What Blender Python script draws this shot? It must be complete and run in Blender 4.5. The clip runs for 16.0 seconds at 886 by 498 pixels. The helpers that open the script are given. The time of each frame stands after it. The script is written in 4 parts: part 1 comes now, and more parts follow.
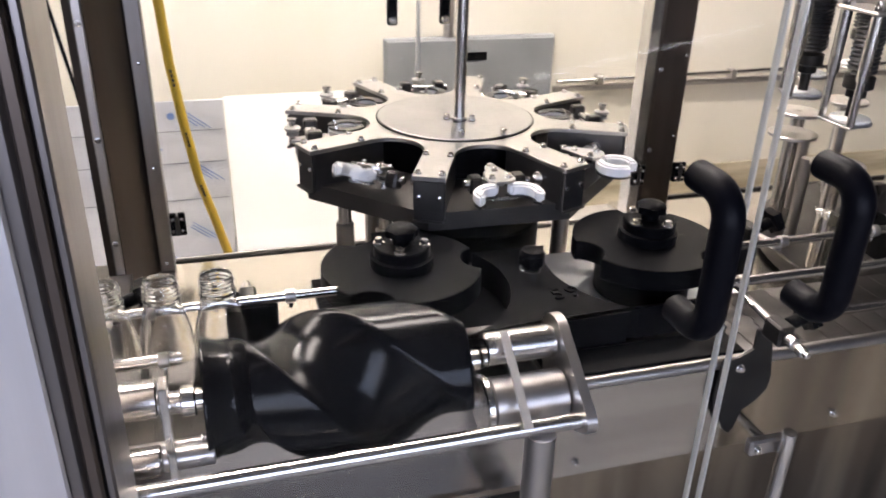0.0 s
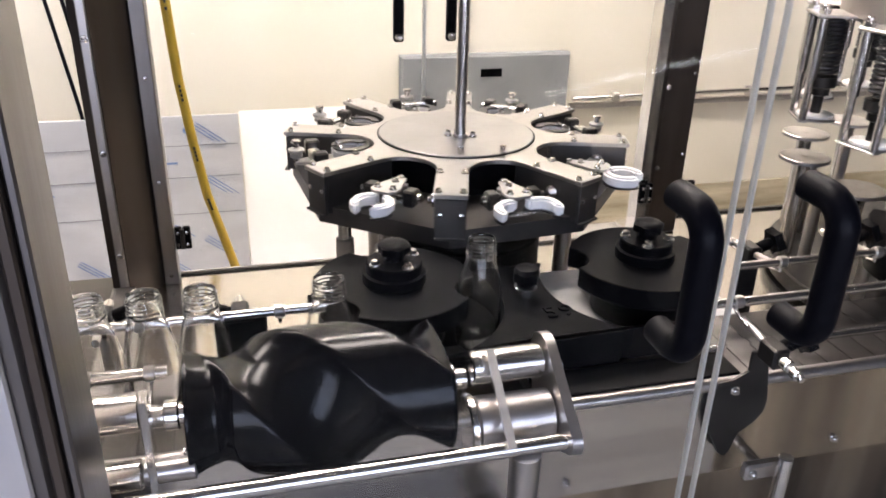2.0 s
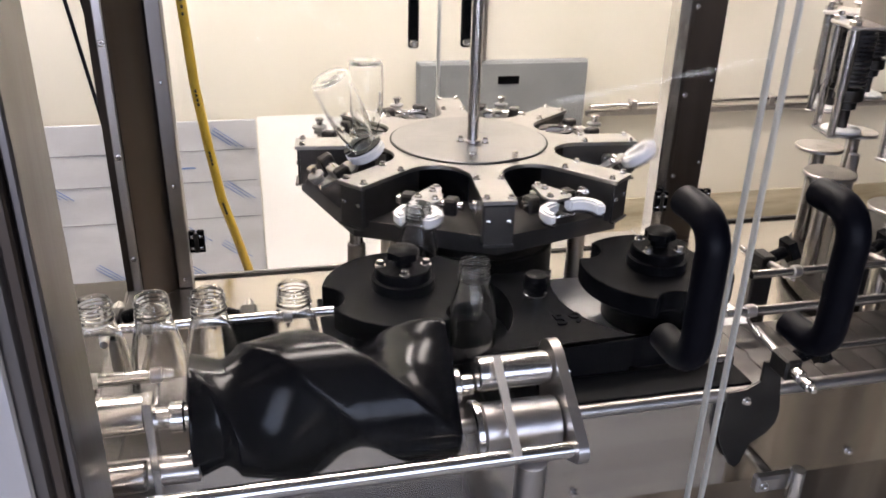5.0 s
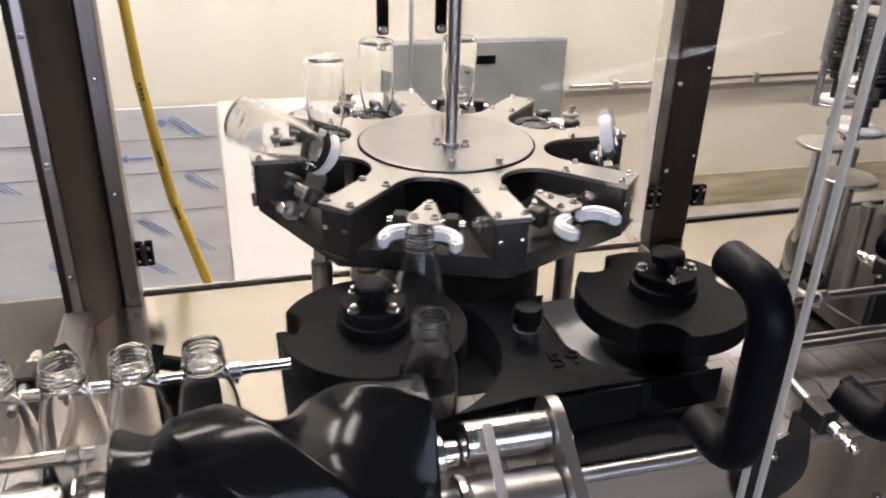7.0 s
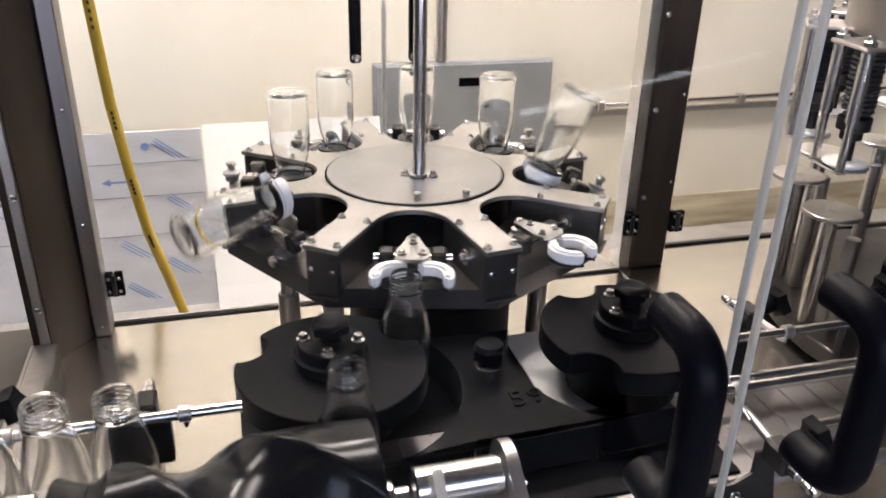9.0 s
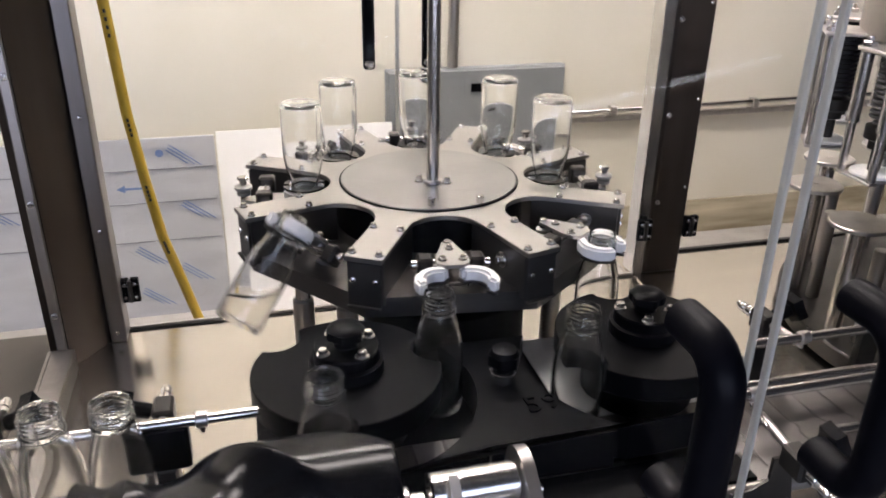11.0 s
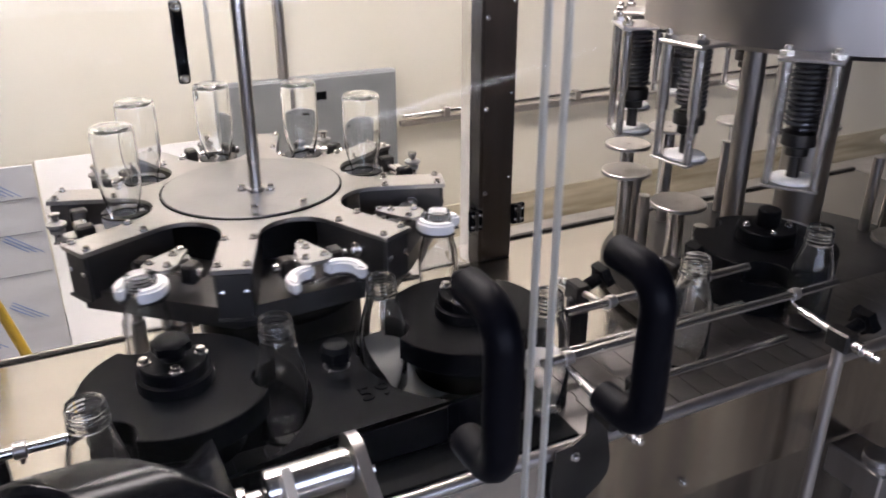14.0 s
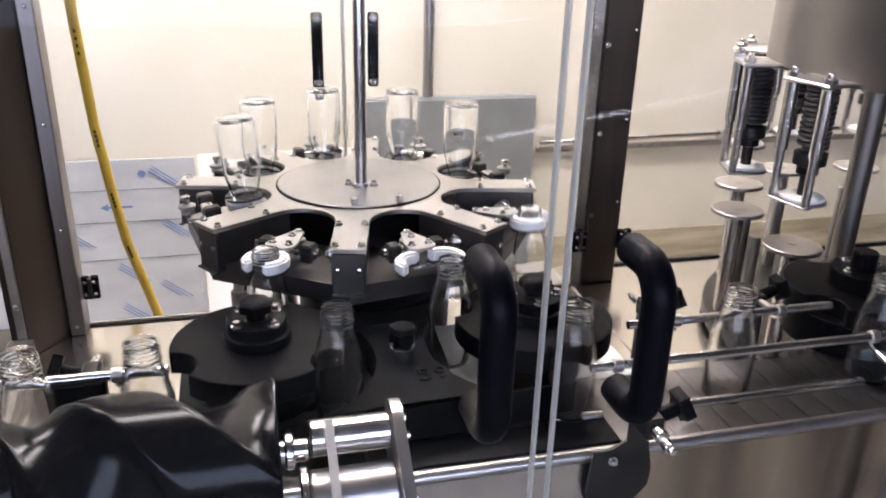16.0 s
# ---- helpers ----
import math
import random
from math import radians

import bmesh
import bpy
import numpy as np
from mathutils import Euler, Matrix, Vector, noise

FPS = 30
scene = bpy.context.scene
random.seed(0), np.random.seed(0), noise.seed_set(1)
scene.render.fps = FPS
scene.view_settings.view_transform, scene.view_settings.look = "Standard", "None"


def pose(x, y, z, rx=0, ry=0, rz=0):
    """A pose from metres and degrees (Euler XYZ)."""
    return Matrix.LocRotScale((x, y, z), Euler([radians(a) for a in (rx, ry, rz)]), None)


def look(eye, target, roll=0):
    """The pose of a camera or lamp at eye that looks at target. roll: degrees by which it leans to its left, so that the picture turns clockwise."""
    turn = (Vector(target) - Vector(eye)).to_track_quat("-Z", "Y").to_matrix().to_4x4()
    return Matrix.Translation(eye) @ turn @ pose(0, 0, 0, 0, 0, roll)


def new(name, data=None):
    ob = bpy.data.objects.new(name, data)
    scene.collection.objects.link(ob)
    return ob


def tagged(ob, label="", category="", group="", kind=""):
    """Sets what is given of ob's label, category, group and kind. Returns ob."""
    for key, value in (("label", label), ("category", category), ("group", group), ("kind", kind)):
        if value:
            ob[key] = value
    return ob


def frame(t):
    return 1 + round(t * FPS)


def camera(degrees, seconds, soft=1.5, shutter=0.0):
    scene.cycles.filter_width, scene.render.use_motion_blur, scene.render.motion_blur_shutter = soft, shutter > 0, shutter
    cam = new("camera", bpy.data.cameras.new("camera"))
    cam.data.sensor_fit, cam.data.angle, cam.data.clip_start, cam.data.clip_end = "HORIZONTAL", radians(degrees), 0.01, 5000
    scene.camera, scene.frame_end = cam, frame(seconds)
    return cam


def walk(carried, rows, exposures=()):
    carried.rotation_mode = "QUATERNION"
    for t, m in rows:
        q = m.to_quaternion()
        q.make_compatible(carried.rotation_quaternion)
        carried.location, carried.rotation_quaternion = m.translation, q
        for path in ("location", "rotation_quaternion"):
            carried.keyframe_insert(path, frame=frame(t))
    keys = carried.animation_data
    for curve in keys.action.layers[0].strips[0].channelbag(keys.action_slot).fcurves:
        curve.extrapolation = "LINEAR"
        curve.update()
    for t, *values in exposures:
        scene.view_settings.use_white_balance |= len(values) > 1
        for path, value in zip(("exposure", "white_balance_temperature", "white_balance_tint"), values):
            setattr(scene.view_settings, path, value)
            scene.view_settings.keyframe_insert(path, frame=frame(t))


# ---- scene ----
cam = camera(57.9, 16.0, soft=1.8, shutter=0.5)
PATH = [
    (0, (-0.4066, -1.2769, 1.5279), (-0.0188, 0.0134, 0.8686), 1.63),
    (0.5, (-0.3928, -1.2893, 1.5265), (-0.0579, 0.0258, 0.8875), 1.87),
    (1, (-0.3877, -1.2859, 1.5308), (-0.0382, 0.0285, 0.8981), 1.49),
    (1.5, (-0.3749, -1.2805, 1.5272), (-0.0197, 0.0337, 0.8972), 1.71),
    (2, (-0.3678, -1.2835, 1.5294), (-0.0176, 0.0298, 0.8947), 1.52),
    (2.5, (-0.3639, -1.2796, 1.5278), (-0.0136, 0.0351, 0.8964), 1.45),
    (3, (-0.3649, -1.2836, 1.5283), (-0.0198, 0.0325, 0.8968), 1.63),
    (3.5, (-0.3715, -1.2847, 1.5308), (-0.0312, 0.0352, 0.9046), 1.65),
    (4, (-0.3710, -1.2863, 1.5295), (-0.0362, 0.0363, 0.9059), 1.68),
    (6.5, (-0.3225, -1.2553, 1.5235), (-0.0228, 0.0751, 0.8987), 1.05),
    (7, (-0.3202, -1.1215, 1.5244), (0.0397, 0.1724, 0.8565), 1.60),
    (7.5, (-0.3142, -1.1000, 1.5282), (0.0833, 0.1796, 0.8540), 1.61),
    (8, (-0.2844, -1.1090, 1.5354), (0.0913, 0.1872, 0.8807), 1.78),
    (10.5, (-0.2702, -1.1137, 1.5432), (0.0899, 0.1966, 0.9079), 1.22),
    (11, (-0.2771, -1.1130, 1.5430), (0.0709, 0.2019, 0.9107), 0.97),
    (11.5, (-0.2839, -1.1224, 1.5413), (0.0551, 0.1962, 0.9118), 1.02),
    (12, (-0.2972, -1.1425, 1.5454), (0.0378, 0.1776, 0.9169), 1.25),
    (12.5, (-0.3070, -1.1398, 1.5386), (0.0563, 0.1774, 0.9197), 1.44),
    (13, (-0.3170, -1.1471, 1.5423), (0.1379, 0.1429, 0.9267), 1.41),
    (13.5, (-0.3040, -1.1460, 1.5402), (0.2423, 0.1090, 0.9265), 1.12),
    (14, (-0.2448, -1.1614, 1.5415), (0.3500, 0.0701, 0.9253), -0.13),
    (14.5, (-0.2047, -1.1991, 1.5458), (0.3097, 0.0677, 0.9287), -0.02),
    (15, (-0.1981, -1.2714, 1.5409), (0.2250, 0.0345, 0.9362), 0.69),
    (15.5, (-0.1903, -1.2730, 1.5330), (0.1947, 0.0511, 0.9426), 1.31),
    (16, (-0.1832, -1.2669, 1.5313), (0.1632, 0.0776, 0.9635), 1.52),
]
walk(cam, [(t, look(eye, aim, roll)) for t, eye, aim, roll in PATH], [(0.0, 0.1, 6430, 20), (1.5, 0.1, 6450, 20), (2.8, -0.02, 6470, 20), (4.0, -0.06, 6470, 20), (8.0, -0.12, 6430, 20), (10.5, -0.28, 6290, 20), (11.0, -0.4, 6290, 20), (12.0, -0.24, 6260, 20), (13.0, -0.2, 6230, 22), (13.5, -0.15, 6200, 22), (14.0, -0.3, 6160, 22), (14.6, -0.07, 6130, 22), (16.0, -0.05, 6130, 22)])

# ---- light ----
world = bpy.data.worlds.new("world")
scene.world = world
world.use_nodes = True
sky = world.node_tree.nodes.new("ShaderNodeTexSky")
sky.sky_type, sky.sun_disc, sky.sun_elevation, sky.sun_rotation = "NISHITA", False, radians(35), radians(200)
world.node_tree.links.new(sky.outputs[0], world.node_tree.nodes["Background"].inputs[0])
world.node_tree.nodes["Background"].inputs[1].default_value = 0.1
CEILING = 3.1
LAMP_BACK, LAMP_FRONT, WINDOW, TUBE = 53.0, 41.0, 124.0, 28.0


# ---- materials ----
def shader(name):
    m = bpy.data.materials.new(name)
    m.use_nodes = True
    return m, m.node_tree.nodes, m.node_tree.links, m.node_tree.nodes["Principled BSDF"]


def surface(name, low, high, rough=(0.4, 0.6), metal=0.0, scale=40.0, stretch=(1, 1, 1), bump=0.1, fine=400.0, spec=0.5):
    """Colour between low and high by a broad noise, roughness by a second, fine relief by a third."""
    m, nodes, links, bsdf = shader(name)
    co = nodes.new("ShaderNodeTexCoord")
    mp = nodes.new("ShaderNodeMapping")
    mp.inputs["Scale"].default_value = stretch
    links.new(co.outputs["Object"], mp.inputs[0])
    broad = nodes.new("ShaderNodeTexNoise")
    broad.inputs["Scale"].default_value, broad.inputs["Detail"].default_value = scale, 5
    links.new(mp.outputs[0], broad.inputs["Vector"])
    ramp = nodes.new("ShaderNodeValToRGB")
    ramp.color_ramp.elements[0].position, ramp.color_ramp.elements[1].position = 0.32, 0.7
    ramp.color_ramp.elements[0].color, ramp.color_ramp.elements[1].color = (*low, 1), (*high, 1)
    links.new(broad.outputs[0], ramp.inputs[0])
    links.new(ramp.outputs[0], bsdf.inputs["Base Color"])
    small = nodes.new("ShaderNodeTexNoise")
    small.inputs["Scale"].default_value, small.inputs["Detail"].default_value = fine, 3
    links.new(mp.outputs[0], small.inputs["Vector"])
    rr = nodes.new("ShaderNodeMapRange")
    rr.inputs["To Min"].default_value, rr.inputs["To Max"].default_value = rough
    links.new(small.outputs[0], rr.inputs["Value"])
    links.new(rr.outputs[0], bsdf.inputs["Roughness"])
    bsdf.inputs["Metallic"].default_value = metal
    bsdf.inputs["Specular IOR Level"].default_value = spec
    if bump:
        b = nodes.new("ShaderNodeBump")
        b.inputs["Strength"].default_value, b.inputs["Distance"].default_value = bump, 0.001
        links.new(small.outputs[0], b.inputs["Height"])
        links.new(b.outputs[0], bsdf.inputs["Normal"])
    return m


STEEL = surface("brushed_steel", (0.47, 0.445, 0.425), (0.56, 0.535, 0.515), (0.3, 0.37), 1.0, 5, (9, 9, 0.6), 0.0, 40)
PANEL = surface("brushed_steel_panel", (0.5, 0.47, 0.43), (0.64, 0.6, 0.56), (0.2, 0.29), 1.0, 2, (0.6, 12, 12), 0.0, 30)
# Panel steel again, with dark and warm reflected bands put into the colour.
BANDPANEL = surface("reflection_banded_steel", (0.15, 0.125, 0.105), (0.56, 0.48, 0.37), (0.17, 0.28), 1.0, 3, (3.6, 1, 0.35), 0.0, 60)
DRUM = surface("filler_steel", (0.27, 0.25, 0.235), (0.37, 0.345, 0.33), (0.3, 0.37), 1.0, 3, (2, 2, 0.5), 0.0, 30)
BRIGHT = surface("polished_steel", (0.66, 0.635, 0.605), (0.77, 0.745, 0.715), (0.17, 0.27), 1.0, 20, (1, 1, 1), 0.02, 300)
PLATE = surface("ground_steel_plate", (0.4, 0.39, 0.37), (0.49, 0.475, 0.455), (0.3, 0.35), 1.0, 10, (1, 1, 1), 0.0, 90)
DECK = surface("deck_steel", (0.47, 0.44, 0.4), (0.56, 0.525, 0.48), (0.15, 0.24), 1.0, 2, (0.7, 3, 3), 0.0, 12)
COVER = surface("grey_cover_steel", (0.33, 0.325, 0.32), (0.4, 0.395, 0.39), (0.3, 0.34), 1.0, 12, (1, 1, 1), 0.0, 90)
DARKSTEEL = surface("dark_steel", (0.035, 0.033, 0.032), (0.07, 0.066, 0.063), (0.3, 0.42), 0.9, 14, (1, 1, 1), 0.05, 300)
POST = surface("post_steel", (0.105, 0.086, 0.072), (0.15, 0.126, 0.108), (0.31, 0.39), 1.0, 3, (5, 5, 0.5), 0.0, 20)
# Deck steel with the dark post's reflection put into its colour.
DARKDECK = surface("reflection_dark_steel", (0.05, 0.046, 0.042), (0.13, 0.12, 0.11), (0.3, 0.42), 0.9, 4, (1, 1, 1), 0.05, 60)
BLACK = surface("black_plastic", (0.0015, 0.0015, 0.002), (0.003, 0.003, 0.0035), (0.31, 0.42), 0.0, 30, (1, 1, 1), 0.04, 700, 0.05)
SCROLLMAT = surface("black_scroll_plastic", (0.002, 0.002, 0.0025), (0.004, 0.004, 0.005), (0.15, 0.21), 0.0, 12, (30, 1, 1), 0.0, 120, 0.17)
RUBBER = surface("black_rubber_grip", (0.002, 0.002, 0.0035), (0.004, 0.004, 0.006), (0.32, 0.46), 0.0, 60, (1, 1, 1), 0.1, 900, 0.07)
NYLON = surface("white_nylon", (0.78, 0.77, 0.74), (0.88, 0.87, 0.85), (0.35, 0.5), 0.0, 60, (1, 1, 1), 0.05, 500)
CREAM = surface("cream_wall_paint", (0.72, 0.68, 0.565), (0.81, 0.77, 0.665), (0.5, 0.7), 0.0, 2.5, (1, 1, 1), 0.15, 60)
# Unseen walls and ceiling, kept dark so reflections add little fill.
DARKROOM = surface("unseen_dark_room", (0.05, 0.045, 0.042), (0.08, 0.074, 0.07), (0.6, 0.8), 0.0, 2, (1, 1, 1), 0.1, 60)
DIRT = surface("stained_skirting", (0.3, 0.25, 0.16), (0.64, 0.58, 0.43), (0.6, 0.8), 0.0, 7, (0.25, 1, 2.2), 0.2, 90)
FLOOR = surface("concrete_floor", (0.33, 0.31, 0.28), (0.47, 0.45, 0.415), (0.35, 0.7), 0.0, 5, (1, 1, 1), 0.2, 60)
WHITE = surface("white_sheet", (0.82, 0.81, 0.78), (0.88, 0.87, 0.85), (0.31, 0.45), 0.0, 4, (1, 1, 1), 0.02, 100)
FILM = surface("protective_film", (0.5, 0.51, 0.53), (0.6, 0.61, 0.63), (0.3, 0.42), 0.15, 5, (1, 1, 3), 0.05, 30)
BLUE = surface("blue_print", (0.12, 0.2, 0.42), (0.2, 0.28, 0.48), (0.4, 0.5), 0.0, 40, (1, 1, 1), 0.0)
GREY = surface("grey_enamel", (0.2, 0.21, 0.215), (0.26, 0.27, 0.275), (0.4, 0.55), 0.0, 6, (1, 1, 1), 0.08, 300)
YELLOW = surface("yellow_jacket", (0.55, 0.36, 0.03), (0.68, 0.46, 0.05), (0.35, 0.5), 0.0, 30, (1, 1, 1), 0.08, 200)
RINGSTEEL = surface("grey_cast_steel", (0.085, 0.08, 0.076), (0.15, 0.142, 0.135), (0.27, 0.38), 0.9, 9, (1, 1, 1), 0.04, 200)
STRAP = surface("satin_steel", (0.62, 0.6, 0.57), (0.72, 0.7, 0.67), (0.4, 0.5), 0.85, 20, (1, 1, 1), 0.02, 300)
ROLLERGREY = surface("grey_roller_steel", (0.3, 0.29, 0.28), (0.42, 0.41, 0.39), (0.3, 0.42), 0.8, 30, (1, 1, 1), 0.05, 300)
SPRING = surface("spring_steel", (0.05, 0.05, 0.055), (0.12, 0.12, 0.125), (0.3, 0.45), 0.8, 30, (1, 1, 1), 0.05, 300)
FRONTPOST = surface("front_post_steel", (0.2, 0.185, 0.175), (0.27, 0.255, 0.245), (0.3, 0.4), 1.0, 3, (8, 8, 0.5), 0.02, 40)
# Post steel with the window's reflection put into its colour.
BRIGHTFACE = surface("window_bright_steel", (0.8, 0.8, 0.82), (0.9, 0.9, 0.92), (0.3, 0.38), 1.0, 3, (14, 14, 0.4), 0.0, 40)
CHAIN = surface("slat_steel", (0.13, 0.122, 0.118), (0.24, 0.225, 0.215), (0.31, 0.45), 1.0, 12, (1, 1, 1), 0.08, 200)


PANE, _n, _l, _b = shader("door_pane")
_n.remove(_b)
_clear, _shine, _mix = (_n.new("ShaderNode" + k) for k in ("BsdfTransparent", "BsdfGlossy", "MixShader"))
_clear.inputs[0].default_value, _shine.inputs["Roughness"].default_value, _mix.inputs[0].default_value = (0.99, 0.995, 0.99, 1), 0.01, 0.006
_l.new(_clear.outputs[0], _mix.inputs[1])
_l.new(_shine.outputs[0], _mix.inputs[2])
_l.new(_mix.outputs[0], _n["Material Output"].inputs[0])
EDGE, _n, _l, _b = shader("pane_edge")
_b.inputs["Base Color"].default_value, _b.inputs["Roughness"].default_value = (0.5, 0.5, 0.46, 1), 0.3
_b.inputs["Transmission Weight"].default_value = 0.6
BOTTLEGLASS, _n, _l, _b = shader("bottle_glass")
_b.inputs["Base Color"].default_value, _b.inputs["Roughness"].default_value = (0.985, 0.99, 0.985, 1), 0.04
_b.inputs["Transmission Weight"].default_value, _b.inputs["IOR"].default_value = 1.0, 1.32
_mist, _mix, _wet = _n.new("ShaderNodeBsdfTranslucent"), _n.new("ShaderNodeMixShader"), _n.new("ShaderNodeTexNoise")
_mist.inputs[0].default_value = (0.92, 0.92, 0.9, 1)
_wet.inputs["Scale"].default_value, _wet.inputs["Detail"].default_value = 60, 4
_ramp = _n.new("ShaderNodeMapRange")
_ramp.inputs["From Min"].default_value, _ramp.inputs["From Max"].default_value = 0.35, 0.7
_ramp.inputs["To Min"].default_value, _ramp.inputs["To Max"].default_value = 0.0, 0.018
_l.new(_n.new("ShaderNodeTexCoord").outputs["Object"], _wet.inputs["Vector"])
_l.new(_wet.outputs[0], _ramp.inputs["Value"])
_l.new(_ramp.outputs[0], _mix.inputs[0])
_l.new(_b.outputs[0], _mix.inputs[1])
_l.new(_mist.outputs[0], _mix.inputs[2])
_l.new(_mix.outputs[0], _n["Material Output"].inputs[0])


def lamp_material(name, colour, strength):
    m, nodes, links, bsdf = shader(name)
    bsdf.inputs["Emission Color"].default_value = (*colour, 1)
    bsdf.inputs["Emission Strength"].default_value = strength
    return m


# ---- geometry helpers ----
class Geo:
    """Vertices and faces of one part."""

    def __init__(self):
        self.v, self.f = [], []

    def add(self, verts, faces, m=None):
        k = len(self.v)
        self.v += [tuple(m @ Vector(p)) if m else tuple(p) for p in verts]
        self.f += [tuple(i + k for i in f) for f in faces]
        return self

    def box(self, x0, x1, y0, y1, z0, z1, b=0.0015, m=None):
        """A box with chamfered edges."""
        b = min(b, (x1 - x0) / 3, (y1 - y0) / 3, (z1 - z0) / 3)
        bm = bmesh.new()
        bmesh.ops.create_cube(bm, size=1, matrix=Matrix.Translation(((x0 + x1) / 2, (y0 + y1) / 2, (z0 + z1) / 2)) @ Matrix.Diagonal((x1 - x0, y1 - y0, z1 - z0, 1)))
        if b > 0:
            bmesh.ops.bevel(bm, geom=bm.edges[:], offset=b, segments=1, affect="EDGES")
        bm.verts.index_update()
        self.add([p.co[:] for p in bm.verts], [[q.index for q in f.verts] for f in bm.faces], m)
        bm.free()
        return self

    def turn(self, profile, n=24, m=None, close=False):
        """A body of revolution about z: (radius, z) from below upwards."""
        verts = [(r * math.cos(2 * math.pi * i / n), r * math.sin(2 * math.pi * i / n), z) for r, z in profile for i in range(n)]
        faces = [(j * n + i, j * n + (i + 1) % n, (j + 1) * n + (i + 1) % n, (j + 1) * n + i) for j in range(len(profile) - 1) for i in range(n)]
        if close:
            j = len(profile) - 1
            faces += [(j * n + i, j * n + (i + 1) % n, (i + 1) % n, i) for i in range(n)]
        else:
            faces += [tuple(range(n))[::-1], tuple(range((len(profile) - 1) * n, len(profile) * n))]
        return self.add(verts, faces, m)

    def cyl(self, r, z0, z1, n=20, b=0.001, m=None):
        b = min(b, r / 3, (z1 - z0) / 3)
        return self.turn([(r - b, z0), (r, z0 + b), (r, z1 - b), (r - b, z1)], n, m)

    def prism(self, outline, z0, z1, m=None, b=0.0):
        """An outline (anticlockwise) raised from z0 to z1."""
        n = len(outline)
        verts = [(x, y, z0) for x, y in outline] + [(x, y, z1) for x, y in outline]
        faces = [(i, (i + 1) % n, n + (i + 1) % n, n + i) for i in range(n)] + [tuple(range(n))[::-1], tuple(range(n, 2 * n))]
        return self.add(verts, faces, m)

    def tube(self, points, r, n=12, m=None):
        """A round bar along a line of points."""
        pts = [Vector(p) for p in points]
        side = None
        verts = []
        for i, p in enumerate(pts):
            d = ((pts[min(i + 1, len(pts) - 1)] - pts[max(i - 1, 0)])).normalized()
            if side is None:
                side = d.orthogonal().normalized()
            side = (side - d * side.dot(d)).normalized()
            up = d.cross(side)
            verts += [p + r * (math.cos(2 * math.pi * k / n) * side + math.sin(2 * math.pi * k / n) * up) for k in range(n)]
        faces = [(j * n + i, j * n + (i + 1) % n, (j + 1) * n + (i + 1) % n, (j + 1) * n + i) for j in range(len(pts) - 1) for i in range(n)]
        faces += [tuple(range(n))[::-1], tuple(range((len(pts) - 1) * n, len(pts) * n))]
        return self.add(verts, faces, m)


def mesh_of(name, geo, material, sharp=35):
    me = bpy.data.meshes.new(name)
    me.from_pydata(geo.v, [], geo.f)
    me.validate()
    bm = bmesh.new()
    bm.from_mesh(me)
    bmesh.ops.recalc_face_normals(bm, faces=bm.faces)
    bm.to_mesh(me)
    bm.free()
    me.polygons.foreach_set("use_smooth", [True] * len(me.polygons))
    me.set_sharp_from_angle(angle=radians(sharp))
    me.materials.append(material)
    return me


def soften(me, width, steps=1, over=40):
    """Round the edges of a mesh that are sharper than an angle."""
    bm = bmesh.new()
    bm.from_mesh(me)
    hard = [e for e in bm.edges if len(e.link_faces) == 2 and e.calc_face_angle(0) > radians(over)]
    bmesh.ops.bevel(bm, geom=hard, offset=width, segments=steps, affect="EDGES", clamp_overlap=True)
    bm.to_mesh(me)
    bm.free()
    me.polygons.foreach_set("use_smooth", [True] * len(me.polygons))
    me.set_sharp_from_angle(angle=radians(35))
    return me


def part(name, geo, material, parent, label="", m=None, sharp=35):
    ob = new(name, mesh_of(name, geo, material, sharp) if isinstance(geo, Geo) else geo)
    ob.parent = parent
    if m is not None:
        ob.matrix_basis = m
    return tagged(ob, label)


def single(name, geo, material, label="", category="", group="", kind="", m=None, sharp=35):
    return tagged(part(name, geo, material, None, "", m, sharp), label, category, group, kind)


def thing(name, label, category, group="", m=None, kind=""):
    ob = new(name)
    ob.empty_display_size = 0.02
    if m is not None:
        ob.matrix_basis = m
    return tagged(ob, label, category, group, kind)


def along_x(x, y, z):
    """A pose that lays a body of revolution along +x, starting there."""
    return pose(x, y, z, 0, 90, 0)


BOLT = mesh_of("bolt", Geo().cyl(0.0042, 0, 0.006, 8, 0.001).cyl(0.0062, -0.001, 0.0012, 10, 0.0004), BRIGHT)
SCREW = mesh_of("screw", Geo().turn([(0.0042, 0), (0.0038, 0.0016), (0.002, 0.0026)], 8), BRIGHT)


def bolt(parent, m, name="bolt", data=None):
    return part(name, data or BOLT, None, parent, "", m)


# ---- room ----
X0, X1, Y0, Y1 = -6.0, 6.0, -4.0, 2.03
single("floor", Geo().box(X0, X1, Y0, Y1, -0.1, 0, 0), FLOOR, "stained brownish concrete workshop floor", "floor", kind="structure")
single("wall_back", Geo().box(X0, X1, Y1, Y1 + 0.12, 0, CEILING, 0), CREAM, "cream painted workshop wall behind the machine", "wall", kind="structure")
# Out of view: these close the room and are dark to hold light back.
single("wall_left", Geo().box(X0 - 0.12, X0, Y0, Y1, 0, CEILING, 0), DARKROOM, "unseen workshop wall, kept dark to cut fill", "wall", kind="structure")
single("wall_right", Geo().box(X1, X1 + 0.12, Y0, Y1, 0, CEILING, 0), DARKROOM, "unseen workshop wall, kept dark to cut fill", "wall", kind="structure")
wall = Geo().box(X0, -4.0, Y0 - 0.12, Y0, 0, CEILING, 0).box(1.2, X1, Y0 - 0.12, Y0, 0, CEILING, 0)
